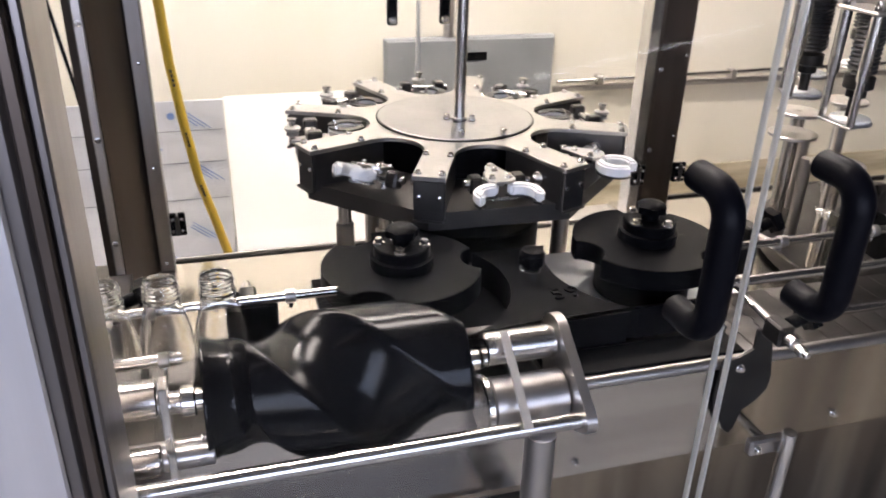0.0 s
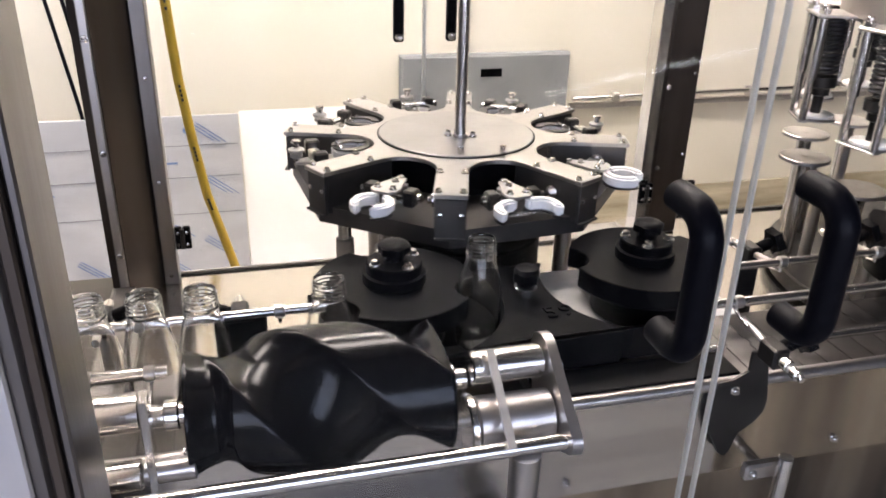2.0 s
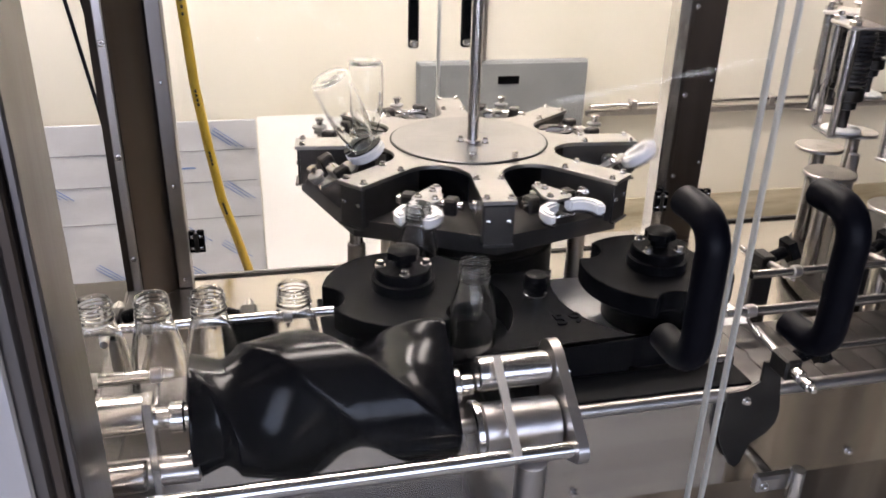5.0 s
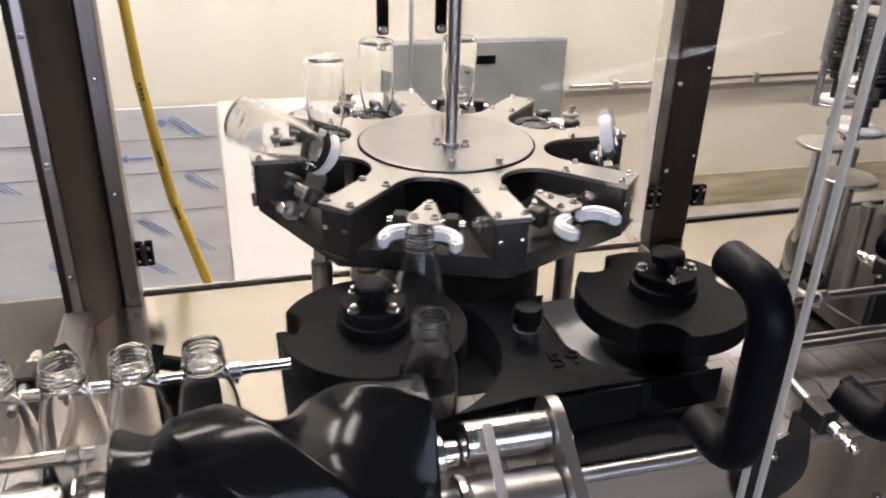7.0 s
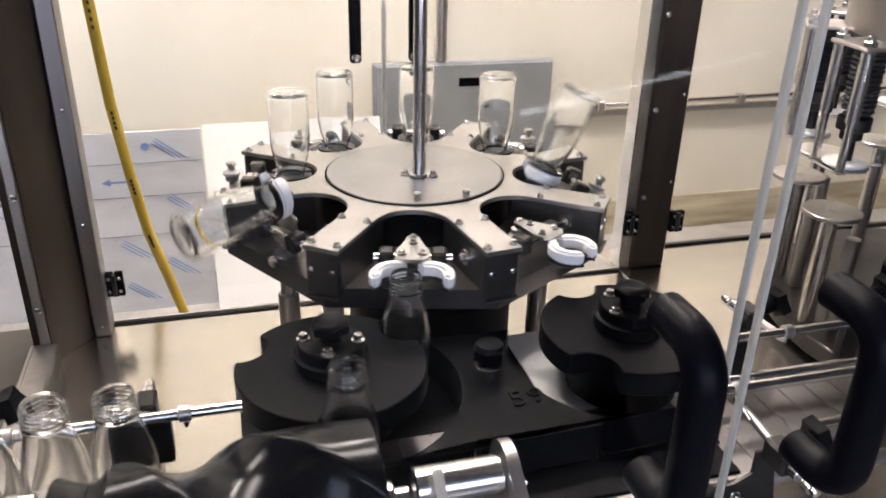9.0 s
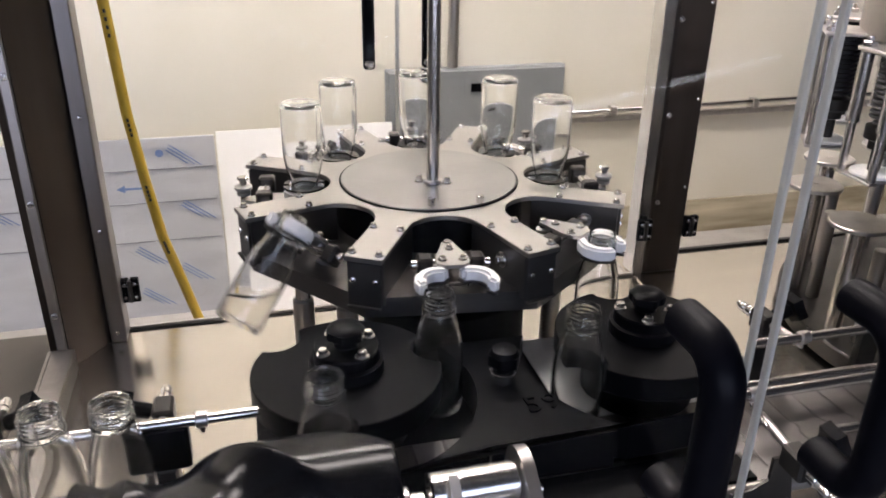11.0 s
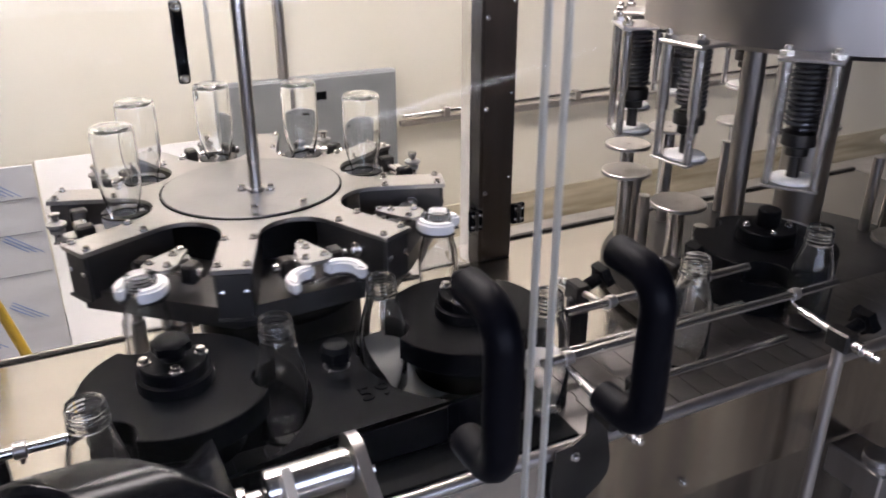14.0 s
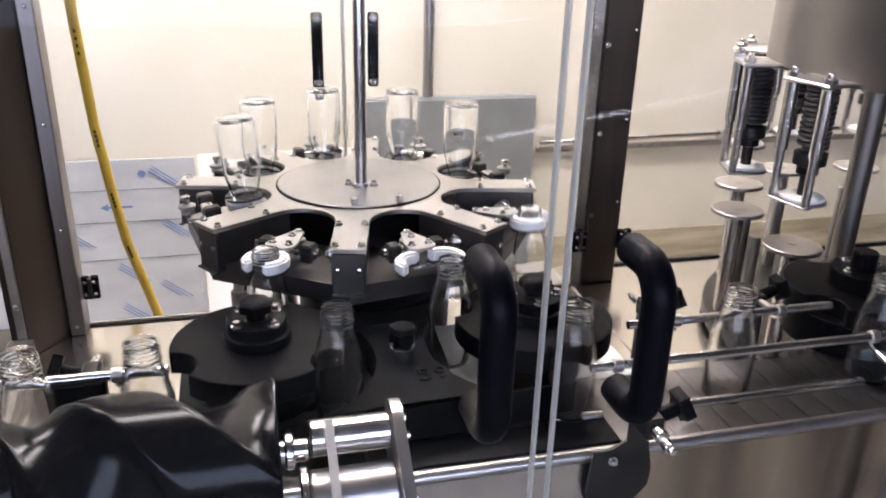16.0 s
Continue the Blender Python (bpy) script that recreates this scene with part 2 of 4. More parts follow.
wall.box(-4.0, 1.2, Y0 - 0.12, Y0, 0, 1.0, 0).box(-4.0, 1.2, Y0 - 0.12, Y0, 2.6, CEILING, 0)
single("wall_front", wall, DARKROOM, "unseen workshop wall with a window opening, kept dark to cut fill", "wall", kind="structure")
single("ceiling", Geo().box(X0, X1, Y0, Y1, CEILING, CEILING + 0.1, 0), DARKROOM, "unseen workshop ceiling, kept dark to cut fill", "ceiling", kind="structure")
single("baseboard", Geo().box(0.9, X1, Y1 - 0.012, Y1 - 0.002, 0, 0.17, 0.003), DIRT, "brown stained skirting strip along the wall foot", "baseboard", kind="structure")
sun = bpy.data.lights.new("window_light", "AREA")
sun.shape, sun.size, sun.size_y, sun.energy, sun.color = "RECTANGLE", 5.0, 1.5, WINDOW, (0.62, 0.74, 1.0)
new("window_light", sun).matrix_basis = look((-1.4, Y0 - 0.05, 1.8), (-1.4, 0, 1.4))


def unseen_ceiling_light(x, y, strength):
    lamp = thing("unseen_ceiling_light", "unseen white ceiling light with a glowing warm diffuser, added for light", "lamp", "ceiling lights", pose(x, y, CEILING))
    part("frame", Geo().box(-0.65, 0.65, -0.16, -0.145, -0.06, 0).box(-0.65, 0.65, 0.145, 0.16, -0.06, 0).box(-0.65, -0.635, -0.145, 0.145, -0.06, 0).box(0.635, 0.65, -0.145, 0.145, -0.06, 0), WHITE, lamp)
    part("diffuser", Geo().box(-0.634, 0.634, -0.144, 0.144, -0.05, -0.02, 0.002), lamp_material("lit_diffuser", (1.0, 0.93, 0.83), strength), lamp)


# Three unseen lights added to brighten the back wall, strongest in the middle.
for lx in (-1.6, 0.2, 2.0):
    unseen_ceiling_light(lx, 1.25, LAMP_BACK * (1.14 if abs(lx) < 1 else 0.82))
unseen_ceiling_light(-0.25, 0.3, LAMP_FRONT)


def streak_lamp():
    """An unseen lamp, added so the door pane mirrors its tube as a streak."""
    lamp = thing("streak_lamp", "unseen slim tube lamp on two thin legs, added for the pane's streak", "lamp", "", pose(1.0, -2.43, 0, 0, 0, -27.5))
    part("tube", Geo().cyl(0.008, 0, 1.3, 14, 0.001, along_x(-0.65, 0, 1.0)), lamp_material("lit_tube", (0.86, 0.92, 1.0), TUBE), lamp)
    for x in (-0.66, 0.652):
        part("socket", Geo().cyl(0.012, 0, 0.0085, 14, 0.001, along_x(x, 0, 1.0)), WHITE, lamp)
        part("leg", Geo().cyl(0.006, 0, 0.9875, 10, 0.001, pose(x + 0.004, 0, 0)), DARKSTEEL, lamp)


streak_lamp()


def wall_conduit():
    c = thing("wall_conduit", "grey steel conduit rail fixed along the cream wall", "conduit")
    part("rail", Geo().box(1.08, 3.4, Y1 - 0.03, Y1 - 0.003, 0.585, 0.61, 0.004), STEEL, c)
    part("pipe", Geo().tube([(1.09, Y1 - 0.03, 0.632), (2.2, Y1 - 0.03, 0.642), (3.4, Y1 - 0.03, 0.65)], 0.011), BRIGHT, c)
    for x in (1.3, 2.0, 2.7):
        part("clip", Geo().box(x - 0.015, x + 0.015, Y1 - 0.045, Y1 - 0.002, 0.612, 0.655, 0.003), STEEL, c)


wall_conduit()
single("conduit_pipe", Geo().tube([(0.575, Y1 - 0.03, 0.85), (0.575, Y1 - 0.03, 2.0), (0.575, Y1 - 0.03, CEILING)], 0.022), STEEL, "vertical grey steel pipe on the cream wall", "pipe")


def grey_cabinet():
    c = thing("control_cabinet", "grey enamelled steel control cabinet standing against the wall", "cabinet")
    part("body", Geo().box(0.30, 1.055, 1.985, Y1 - 0.003, 0.0, 0.847, 0.004), GREY, c)
    part("cabinet_door", Geo().box(0.306, 1.049, 1.972, 1.9845, 0.05, 0.841, 0.003), GREY, c)
    part("nameplate", Geo().box(0.645, 0.74, 1.968, 1.9715, 0.752, 0.787, 0.001), BLACK, c, "small black nameplate")


grey_cabinet()


def film_panel():
    p = thing("film_covered_panel", "steel sheet in printed pale protective film leaning on the wall", "panel")
    part("sheet", Geo().box(-1.9, -0.37, 1.745, 1.753, 0.0, 0.70, 0.001), FILM, p)
    for z in (0.585, 0.46, 0.31):
        part("fold", Geo().box(-1.89, -0.38, 1.7425, 1.7446, z, z + 0.003, 0), GREY, p, "faint crease line in the film")
    rows = [(-0.47, 0.63), (-0.62, 0.25), (-0.47, 0.17), (-0.8, 0.40), (-0.95, 0.1), (-1.1, 0.45), (-1.25, 0.2), (-0.44, 0.42), (-0.62, 0.08)]
    for x, z in rows:
        g = Geo()
        for k in range(3):
            g.box(-0.07, 0.06 - 0.02 * k, -0.0012, 0.0008, -0.011 * k, -0.011 * k + 0.0032, 0)
        part("print_line", g, BLUE, p, "small unreadable blue printing", pose(x, 1.743, z, 0, 38, 0))
    part("arrow", Geo().box(-0.03, 0.055, -0.001, 0.001, -0.004, 0.004, 0).prism([(-0.06, 0), (-0.03, -0.014), (-0.03, 0.014)], -0.001, 0.001, pose(0, 0, 0, 90, 0, 0)), BLUE, p, "printed blue arrow", pose(-0.66, 1.743, 0.52))
    part("logo_dot", Geo().cyl(0.014, 0, 0.002, 12, 0, pose(0, 0, 0, 90, 0, 0)), BLUE, p, "small round blue print", pose(-0.56, 1.744, 0.645))


film_panel()
single("white_sheet", Geo().box(-0.366, 0.296, 0, 0.008, 0.0, 0.70, 0.001, pose(0, 1.69, 0, -14)), WHITE, "bright glossy white sheet leaning against the wall", "panel")

for x in (-0.999, -0.942):
    single("black_cable", Geo().tube([(x - 0.3, 1.9, CEILING), (x - 0.12, 1.9, 1.9), (x, 1.9, 1.1), (x + 0.054, 1.9, 0.72), (x + 0.09, 1.9, 0.4), (x + 0.1, 1.9, 0.007)], 0.007, 10), RUBBER, "thin black cable hanging in front of the cream wall", "cable", "hanging cables")

# ---- machine frame ----
BY = 0.30


def machine_base():
    b = thing("machine_base", "brushed stainless steel machine base with a flat deck", "machine base")
    part("deck", Geo().box(-0.632, 0.527, -0.37, 0.303, 0.742, 0.757, 0.003), DECK, b, "pale reflective stainless deck")
    part("deck", Geo().box(0.5273, 1.9, -0.37, 0.40, 0.742, 0.757, 0.003), DECK, b, "pale reflective stainless deck")
    part("body", Geo().box(-0.626, 1.88, -0.36, 0.32, 0.12, 0.741, 0.004), PANEL, b)
    # The deck's left end, darkened in colour for the post mirrored in it.
    part("dark_deck_end", Geo().box(-1.3, -0.6325, -0.36, 0.32, 0.742, 0.7555, 0.002), DARKDECK, b, "left end of the steel deck, coloured dark for the post's reflection")
    part("rear_lip", Geo().box(-0.512, 0.527, 0.2975, 0.3035, 0.7574, 0.764, 0.001), STEEL, b)
    part("rear_seal", Geo().box(-0.512, 0.527, 0.291, 0.297, 0.7574, 0.7605, 0.001), DARKSTEEL, b, "dark seal along the rear lip")
    part("rear_lip", Geo().box(0.64, 1.9, 0.385, 0.397, 0.7574, 0.763, 0.001), DARKSTEEL, b)
    for x in (-0.56, 0.5, 1.8):
        for y in (-0.3, 0.26):
            part("foot", Geo().cyl(0.03, 0, 0.02).cyl(0.012, 0.02, 0.12), BRIGHT, b, "", pose(x, y, 0))


machine_base()
single("deck_side_rail", Geo().box(-0.628, -0.622, -0.36, 0.178, 0.7575, 0.8, 0.001).box(-0.6218, -0.586, -0.36, 0.178, 0.794, 0.8, 0.001).box(-0.592, -0.586, -0.36, 0.178, 0.7575, 0.7938, 0.001), FRONTPOST, "low folded steel rail along the deck edge", "side rail")


def post(name, x0, x1, y0, y1, material, label, first=0.0, step=0.0, z0=0.0):
    p = thing(name, label, "frame post")
    part("column", Geo().box(x0, x1, y0, y1, z0, 2.3, 0.004), material, p)
    for k in range(7 if step else 0):
        bolt(p, pose(x0 + 0.01, y0, first + step * k, 90), "post_bolt")
        bolt(p, pose(x1 - 0.012, y0, first + 0.03 + step * k, 90), "screw", SCREW)
    return p


lp = thing("rear_post", "dark brushed steel chamfered rear frame post with button screws", "frame post")
part("column", Geo().prism([(-0.597, 0.185), (-0.541, 0.262), (-0.541, 0.36), (-0.63, 0.36), (-0.63, 0.20), (-0.612, 0.19)], 0.7575, 2.3), POST, lp)
part("edge_strip", Geo().box(-0.6145, -0.5985, 0.180, 0.1895, 0.7575, 2.3, 0.002), STEEL, lp, "lighter front edge strip")
part("edge_strip", Geo().box(-0.5405, -0.513, 0.255, 0.31, 0.7575, 2.3, 0.002), FRONTPOST, lp, "lighter rear edge strip")
for z in (0.864, 1.0655, 1.267, 1.4685, 1.67, 1.8715):
    bolt(lp, pose(-0.6065, 0.180, z, 90), "post_bolt")
    bolt(lp, pose(-0.527, 0.255, z - 0.086, 90), "screw", SCREW)
rp = post("rear_post", 0.554, 0.636, BY, BY + 0.06, POST, "dark brushed steel rear frame post beside the star wheel", 0.925, 0.1885, 0.757)
part("side_strip", Geo().box(0.528, 0.5535, BY + 0.004, BY + 0.05, 0.757, 2.3, 0.002), BRIGHT, rp, "lighter polished edge strip")
fp = post("front_post", -0.65, -0.523, -0.77, -0.66, FRONTPOST, "wide grey steel front frame post, front face coloured bright as reflection")
part("edge_strip", Geo().box(-0.5227, -0.513, -0.772, -0.66, 0.02, 2.29, 0.002), POST, fp, "lighter brushed edge strip")
part("seal_strip", Geo().box(-0.5128, -0.505, -0.765, -0.68, 0.02, 2.29, 0.002), FRONTPOST, fp, "pale inner edge strip")
# Bright plate stands in for the window reflected in the post's front face.
part("bright_front_face", Geo().box(-0.648, -0.535, -0.776, -0.7705, 0.02, 2.29, 0.002), BRIGHTFACE, fp, "brushed front face plate, coloured bright for the window's reflection")


def hinge(x, z):
    h = thing("door_hinge", "small black bolted door hinge on the rear post", "hinge", "door hinges", pose(x, BY - 0.003, z))
    part("leaf", Geo().box(-0.016, -0.001, -0.012, 0, -0.024, 0.024, 0.002), BLACK, h)
    part("leaf", Geo().box(0.001, 0.016, -0.012, 0, -0.024, 0.024, 0.002), BLACK, h)
    part("pin", Geo().cyl(0.004, -0.022, 0.022, 10, 0.001, pose(0, -0.014, 0)), DARKSTEEL, h)
    for sx in (-0.009, 0.009):
        for sz in (-0.013, 0.013):
            bolt(h, pose(sx, -0.012, sz, 90), "screw", SCREW)


hinge(-0.4985, 0.845)
hinge(0.537, 0.868)
hinge(0.645, 0.868)


def handle_path(depth, length, r):
    """A bow handle in the x = 0 plane: from the pane, out, and back."""
    pts, k = [], 6
    for a in range(k + 1):
        f = a / k * math.pi / 2
        pts.append((0, -depth + r - r * math.sin(f), length / 2 - r + r * math.cos(f)))
    pts = [(0, 0, length / 2)] + pts
    return pts + [(x, y, -z) for x, y, z in pts[::-1]]


def front_door(x0, x1, handle_x, edges, label):
    d = thing("glass_door", label, "door", "front glass doors")
    pane = part("pane", Geo().box(x0, x1, -0.716, -0.711, 0.62, 2.2, 0), PANE, d)
    pane.visible_shadow = False
    for x in edges:
        e = part("pane_edge", Geo().box(x - 0.0018, x + 0.0018, -0.7175, -0.7105, 0.62, 2.2, 0.001), EDGE, d, "frosted cut edge of the pane")
        e.visible_shadow = False
    part("handle", Geo().tube(handle_path(0.052, 0.132, 0.026), 0.0138, 18), RUBBER, d, "thick black plastic bow handle", pose(handle_x, -0.717, 1.222))


front_door(-0.50, 0.044, -0.011, (0.0468,), "clear front glass door with a black bow handle")
front_door(0.066, 0.66, 0.118, (0.0632,), "clear front glass door with a black bow handle")


def rear_door(x0, x1, handle_x, edge):
    d = thing("rear_glass_door", "clear rear glass door with a slim black handle", "door", "rear glass doors")
    pane = part("pane", Geo().box(x0, x1, 0.37, 0.375, 0.775, 2.2, 0), PANE, d)
    pane.visible_shadow = False
    e = part("pane_edge", Geo().box(edge - 0.002, edge + 0.002, 0.3695, 0.3755, 0.775, 2.2, 0), EDGE, d, "frosted cut edge of the pane")
    e.visible_shadow = False
    h = part("handle", Geo().box(-0.011, 0.011, -0.008, 0.008, -0.075, 0.075, 0.004), BLACK, d, "slim black bar handle", pose(handle_x, 0.40, 1.283))
    for z in (-0.064, 0.064):
        part("handle_bolt", Geo().turn([(0.009, 0), (0.008, 0.004), (0.004, 0.007)], 10, pose(0, -0.008, z, 90)), BRIGHT, h)


rear_door(-0.505, 0.017, -0.028, 0.0195)
rear_door(0.025, 0.55, 0.086, 0.0225)
HOSE = [(-0.50, 0.5, 2.2), (-0.50, 0.5, 1.5), (-0.497, 0.5, 1.33), (-0.486, 0.5, 1.12), (-0.47, 0.5, 0.98), (-0.452, 0.5, 0.855), (-0.425, 0.5, 0.75), (-0.403, 0.5, 0.66), (-0.36, 0.5, 0.5), (-0.3, 0.5, 0.2), (-0.28, 0.5, 0.006)]
hose = thing("yellow_hose", "thick yellow air hose hanging behind the machine", "hose")
part("tube", Geo().tube(HOSE, 0.0105, 14), YELLOW, hose)
for k in (2, 3, 4, 5):
    p, q = Vector(HOSE[k]), Vector(HOSE[k + 1])
    lean = math.degrees(math.atan2(q.x - p.x, p.z - q.z))
    for f in (0.08, 0.15, 0.22, 0.29):
        c = p.lerp(q, f)
        part("printed_bar", Geo().box(-0.0022, 0.0026, -0.0117, -0.0095, -0.0035, 0.0035, 0.0005), DARKSTEEL, hose, "small dark printed bar", pose(c.x, c.y, c.z, 0, -lean, 0))

# ---- rinser ----
CY, ARM, PIVOT_R, PIVOT_Z, RING = 0.028, 0.300, 0.245, 1.096, 0.055
OMEGA, PHASE = -41.4, -91.3
STATIONS = 8
CYCLE = 45 / 41.4


def star_outline():
    pts, half, rc, rad = [], 0.025, 0.205, 0.0535
    for k in range(STATIONS):
        c = math.radians(45 * k)

        def put(x, y):
            pts.append((x * math.cos(c) - y * math.sin(c), x * math.sin(c) + y * math.cos(c)))

        a = math.radians(22.5)
        ux, uy = math.cos(-a), math.sin(-a)
        nx, ny = -uy, ux
        put(ARM * ux + half * nx, ARM * uy + half * ny)
        for i in range(13):
            f = math.radians(-90 - 22.5) - math.radians(135) * i / 12
            put(rc + rad * math.cos(f), rad * math.sin(f))
        ux, uy = math.cos(a), math.sin(a)
        nx, ny = uy, -ux
        put(ARM * ux + half * nx, ARM * uy + half * ny)
    return pts


def rinser():
    r = thing("bottle_rinser", "eight-armed rotating steel bottle rinser with grippers", "rinser", "", pose(0, CY, 0, 0, 0, PHASE))
    part("top_plate", soften(mesh_of("top_plate", Geo().prism(star_outline(), 1.111, 1.118), PLATE), 0.0008), None, r, "star-shaped ground steel top plate")
    part("hub", Geo().turn([(0.10, 0.955), (0.10, 1.02), (0.15, 1.022), (0.146, 1.047), (0.146, 1.1105)], 40), BLACK, r, "black hub body")
    octagon = [(0.293 * math.cos(radians(45 * k + 22.5)), 0.293 * math.sin(radians(45 * k + 22.5))) for k in range(8)]
    part("lower_ring", Geo().prism(octagon, 1.03, 1.058), RINGSTEEL, r, "dark octagonal lower ring")
    side = [(0.165, 1.045), (0.25, 1.045), (0.292, 1.05), (0.292, 1.1105), (0.165, 1.1105)]
    block = mesh_of("arm_block", Geo().prism(side, -0.0235, 0.0235, pose(0, 0, 0, 90, 0, 0)), RINGSTEEL)
    cap = mesh_of("end_cap", Geo().box(0.2925, 0.2965, -0.0225, 0.0225, 1.046, 1.109, 0.001).box(0.2966, 0.302, -0.0225, 0.0225, 1.046, 1.05, 0.001), RINGSTEEL)
    for k in range(STATIONS):
        turn = pose(0, 0, 0, 0, 0, 45 * k + 22.5)
        part("arm_block", block, None, r, "", turn)
        part("end_cap", cap, None, r, "", turn)
        for x, y in ((0.205, 0.019), (0.205, -0.019), (0.288, 0.018), (0.288, -0.018)):
            bolt(r, turn @ pose(x, y, 1.118), "plate_bolt")
        for y in (-0.015, 0.015):
            bolt(r, turn @ pose(0.2965, y, 1.085, 0, 90, 0), "cap_bolt", SCREW)
        part("side_roller", ROLLER, None, r, "", turn @ pose(0.245, -0.0235, 1.088, 90))
    return r


ROLLER = mesh_of("side_roller", Geo().cyl(0.011, 0, 0.006, 14).cyl(0.006, 0.006, 0.012, 6), BRIGHT)


def jaw_outline(sign):
    """Half a gripping ring about (RING, 0), with its heel towards the pivot."""
    pts = []
    for i in range(13):
        f = math.radians(172 - 150 * i / 12)
        pts.append((RING + 0.033 * math.cos(f), sign * 0.033 * math.sin(f)))
    for i in range(11):
        f = math.radians(30 + 118 * i / 10)
        pts.append((RING + 0.0185 * math.cos(f), sign * 0.0185 * math.sin(f)))
    pts += [(RING - 0.02, sign * 0.003)]
    return pts if sign < 0 else pts[::-1]


JAWS = [mesh_of("jaw", Geo().prism([(x - 0.022, y - s * 0.008) for x, y in jaw_outline(s)], -0.0155, 0.0022), NYLON) for s in (1, -1)]
for me in JAWS:
    soften(me, 0.0035, 2, 50)
JAWPLATE = [mesh_of("jaw_plate", Geo().prism([(x * 0.97 - 0.021, y * 0.97 - s * 0.008) for x, y in jaw_outline(s)], -0.0185, -0.0158), DARKSTEEL) for s in (1, -1)]
LEVER = mesh_of("lever", Geo().prism([(-0.04, -0.008), (-0.03, -0.01), (0.004, -0.021), (0.022, -0.021), (0.03, -0.012), (0.03, 0.012), (0.022, 0.021), (0.004, 0.021), (-0.03, 0.01), (-0.04, 0.008)], 0.0016, 0.006).box(-0.016, 0.002, -0.012, 0.012, -0.014, 0.0015, 0.002), PLATE)
CAMROLLER = mesh_of("cam_roller", Geo().turn([(0.011, 0), (0.0135, 0.001), (0.0135, 0.005), (0.011, 0.006)], 18, pose(0, 0, -0.02)).turn([(0.0085, 0), (0.0105, 0.001), (0.0105, 0.006), (0.0085, 0.007)], 18, pose(0, 0, -0.0115)), ROLLERGREY)
CAMPIN = mesh_of("roller_pin", Geo().cyl(0.0055, -0.029, 0.0095, 10).cyl(0.0085, -0.034, -0.0285, 6), BRIGHT)
SHAFT = mesh_of("shaft", Geo().cyl(0.0065, -0.052, 0.052, 14, 0.001, pose(-0.004, 0, -0.008, 90)), BRIGHT)
BLOCK = mesh_of("pivot_block", Geo().box(-0.016, 0.008, -0.01, 0.01, -0.022, 0.004, 0.003), DARKSTEEL)
SPRAY = mesh_of("jaw_spring", Geo().tube([(0.034, -0.02 + 0.001 * i, -0.02 + 0.003 * math.sin(i * 1.6)) for i in range(41)], 0.0016, 6), BRIGHT)


def gripper(parent, k):
    g = part("gripper", LEVER, None, parent, "steel gripper lever with white nylon jaws", pose(0, 0, 0, 0, 0, 45 * k) @ pose(PIVOT_R, 0, PIVOT_Z))
    part("shaft", SHAFT, None, g)
    part("pivot_block", BLOCK, None, g, "", pose(0, 0.034, 0))
    part("pivot_block", BLOCK, None, g, "", pose(0, -0.034, 0))
    part("jaw_spring", SPRAY, None, g)
    part("cam_roller", CAMROLLER, None, g, "grey cam roller pair", pose(-0.037, 0, 0))
    part("roller_pin", CAMPIN, None, g, "", pose(-0.037, 0, 0))
    for x, y in ((-0.018, 0), (0.014, 0.013), (0.014, -0.013)):
        bolt(g, pose(x, y, 0.006))
    jaws = []
    for i, s in enumerate((1, -1)):
        j = part("jaw", JAWS[i], None, g, "white nylon jaw half", pose(0.022, s * 0.008, 0))
        part("jaw_plate", JAWPLATE[i], None, g, "", pose(0.022, s * 0.008, 0))
        jaws.append(j)
    plates = [c for c in g.children if c.name.startswith("jaw_plate")]
    return g, jaws, plates


RINSER = rinser()
GRIPPERS = [gripper(RINSER, k) for k in range(STATIONS)]


def spindle_cover():
    c = thing("spindle_cover", "round ground steel cover disc with a tall steel rod", "machine cover", "", pose(0, CY, 1.1185))
    part("disc", Geo().turn([(0.1345, 0), (0.1355, 0.0005), (0.1355, 0.002), (0.1345, 0.0028)], 72), COVER, c)
    part("seam_ring", Geo().turn([(0.136, -0.0003), (0.1385, -0.0003), (0.1385, 0.0008), (0.136, 0.0008)], 72, None, True), BLACK, c, "thin dark seam round the disc")
    part("rod", Geo().cyl(0.0098, 0.004, 1.1, 18, 0.001, pose(0, -0.026, 0)), BRIGHT, c, "tall polished steel rod")
    part("rod_collar", Geo().cyl(0.0135, 0.0029, 0.008, 20, 0.001, pose(0, -0.026, 0)), STEEL, c)
    for x, y in ((-0.02, -0.02), (0.02, -0.036)):
        bolt(c, pose(x, y, 0.0035) @ Matrix.Diagonal((1.2, 1.2, 1.5, 1)))
    for x, y in ((-0.025, -0.122), (0.045, -0.126)):
        part("standoff", Geo().cyl(0.0055, 0, 0.011, 10), BRIGHT, c, "", pose(x, y, 0.004))


spindle_cover()


def support_column(x, y, top):
    c = thing("support_column", "polished steel support column standing on the deck", "column", "support columns", pose(x, y, 0.757))
    part("bar", Geo().cyl(0.0115, 0.02, top - 0.757, 18), BRIGHT, c)
    part("sleeve", Geo().cyl(0.016, 0.0, 0.2, 18, 0.002), STEEL, c)
    part("flange", Geo().cyl(0.03, 0.0, 0.018, 20, 0.002), STEEL, c)


for x, y in ((-0.207, -0.02), (-0.145, -0.06), (-0.12, 0.17), (0.16, 0.17), (0.2, -0.02)):
    support_column(x, y, 1.02)
single("drive_housing", Geo().cyl(0.13, 0.757, 0.954, 40, 0.004, pose(0.02, CY - 0.03, 0)), BLACK, "dark round drive housing under the rinser", "housing")

# ---- transfer stars and guides ----
SX, SY, SR = 0.184, -0.345, 0.115
LINE = SY - SR


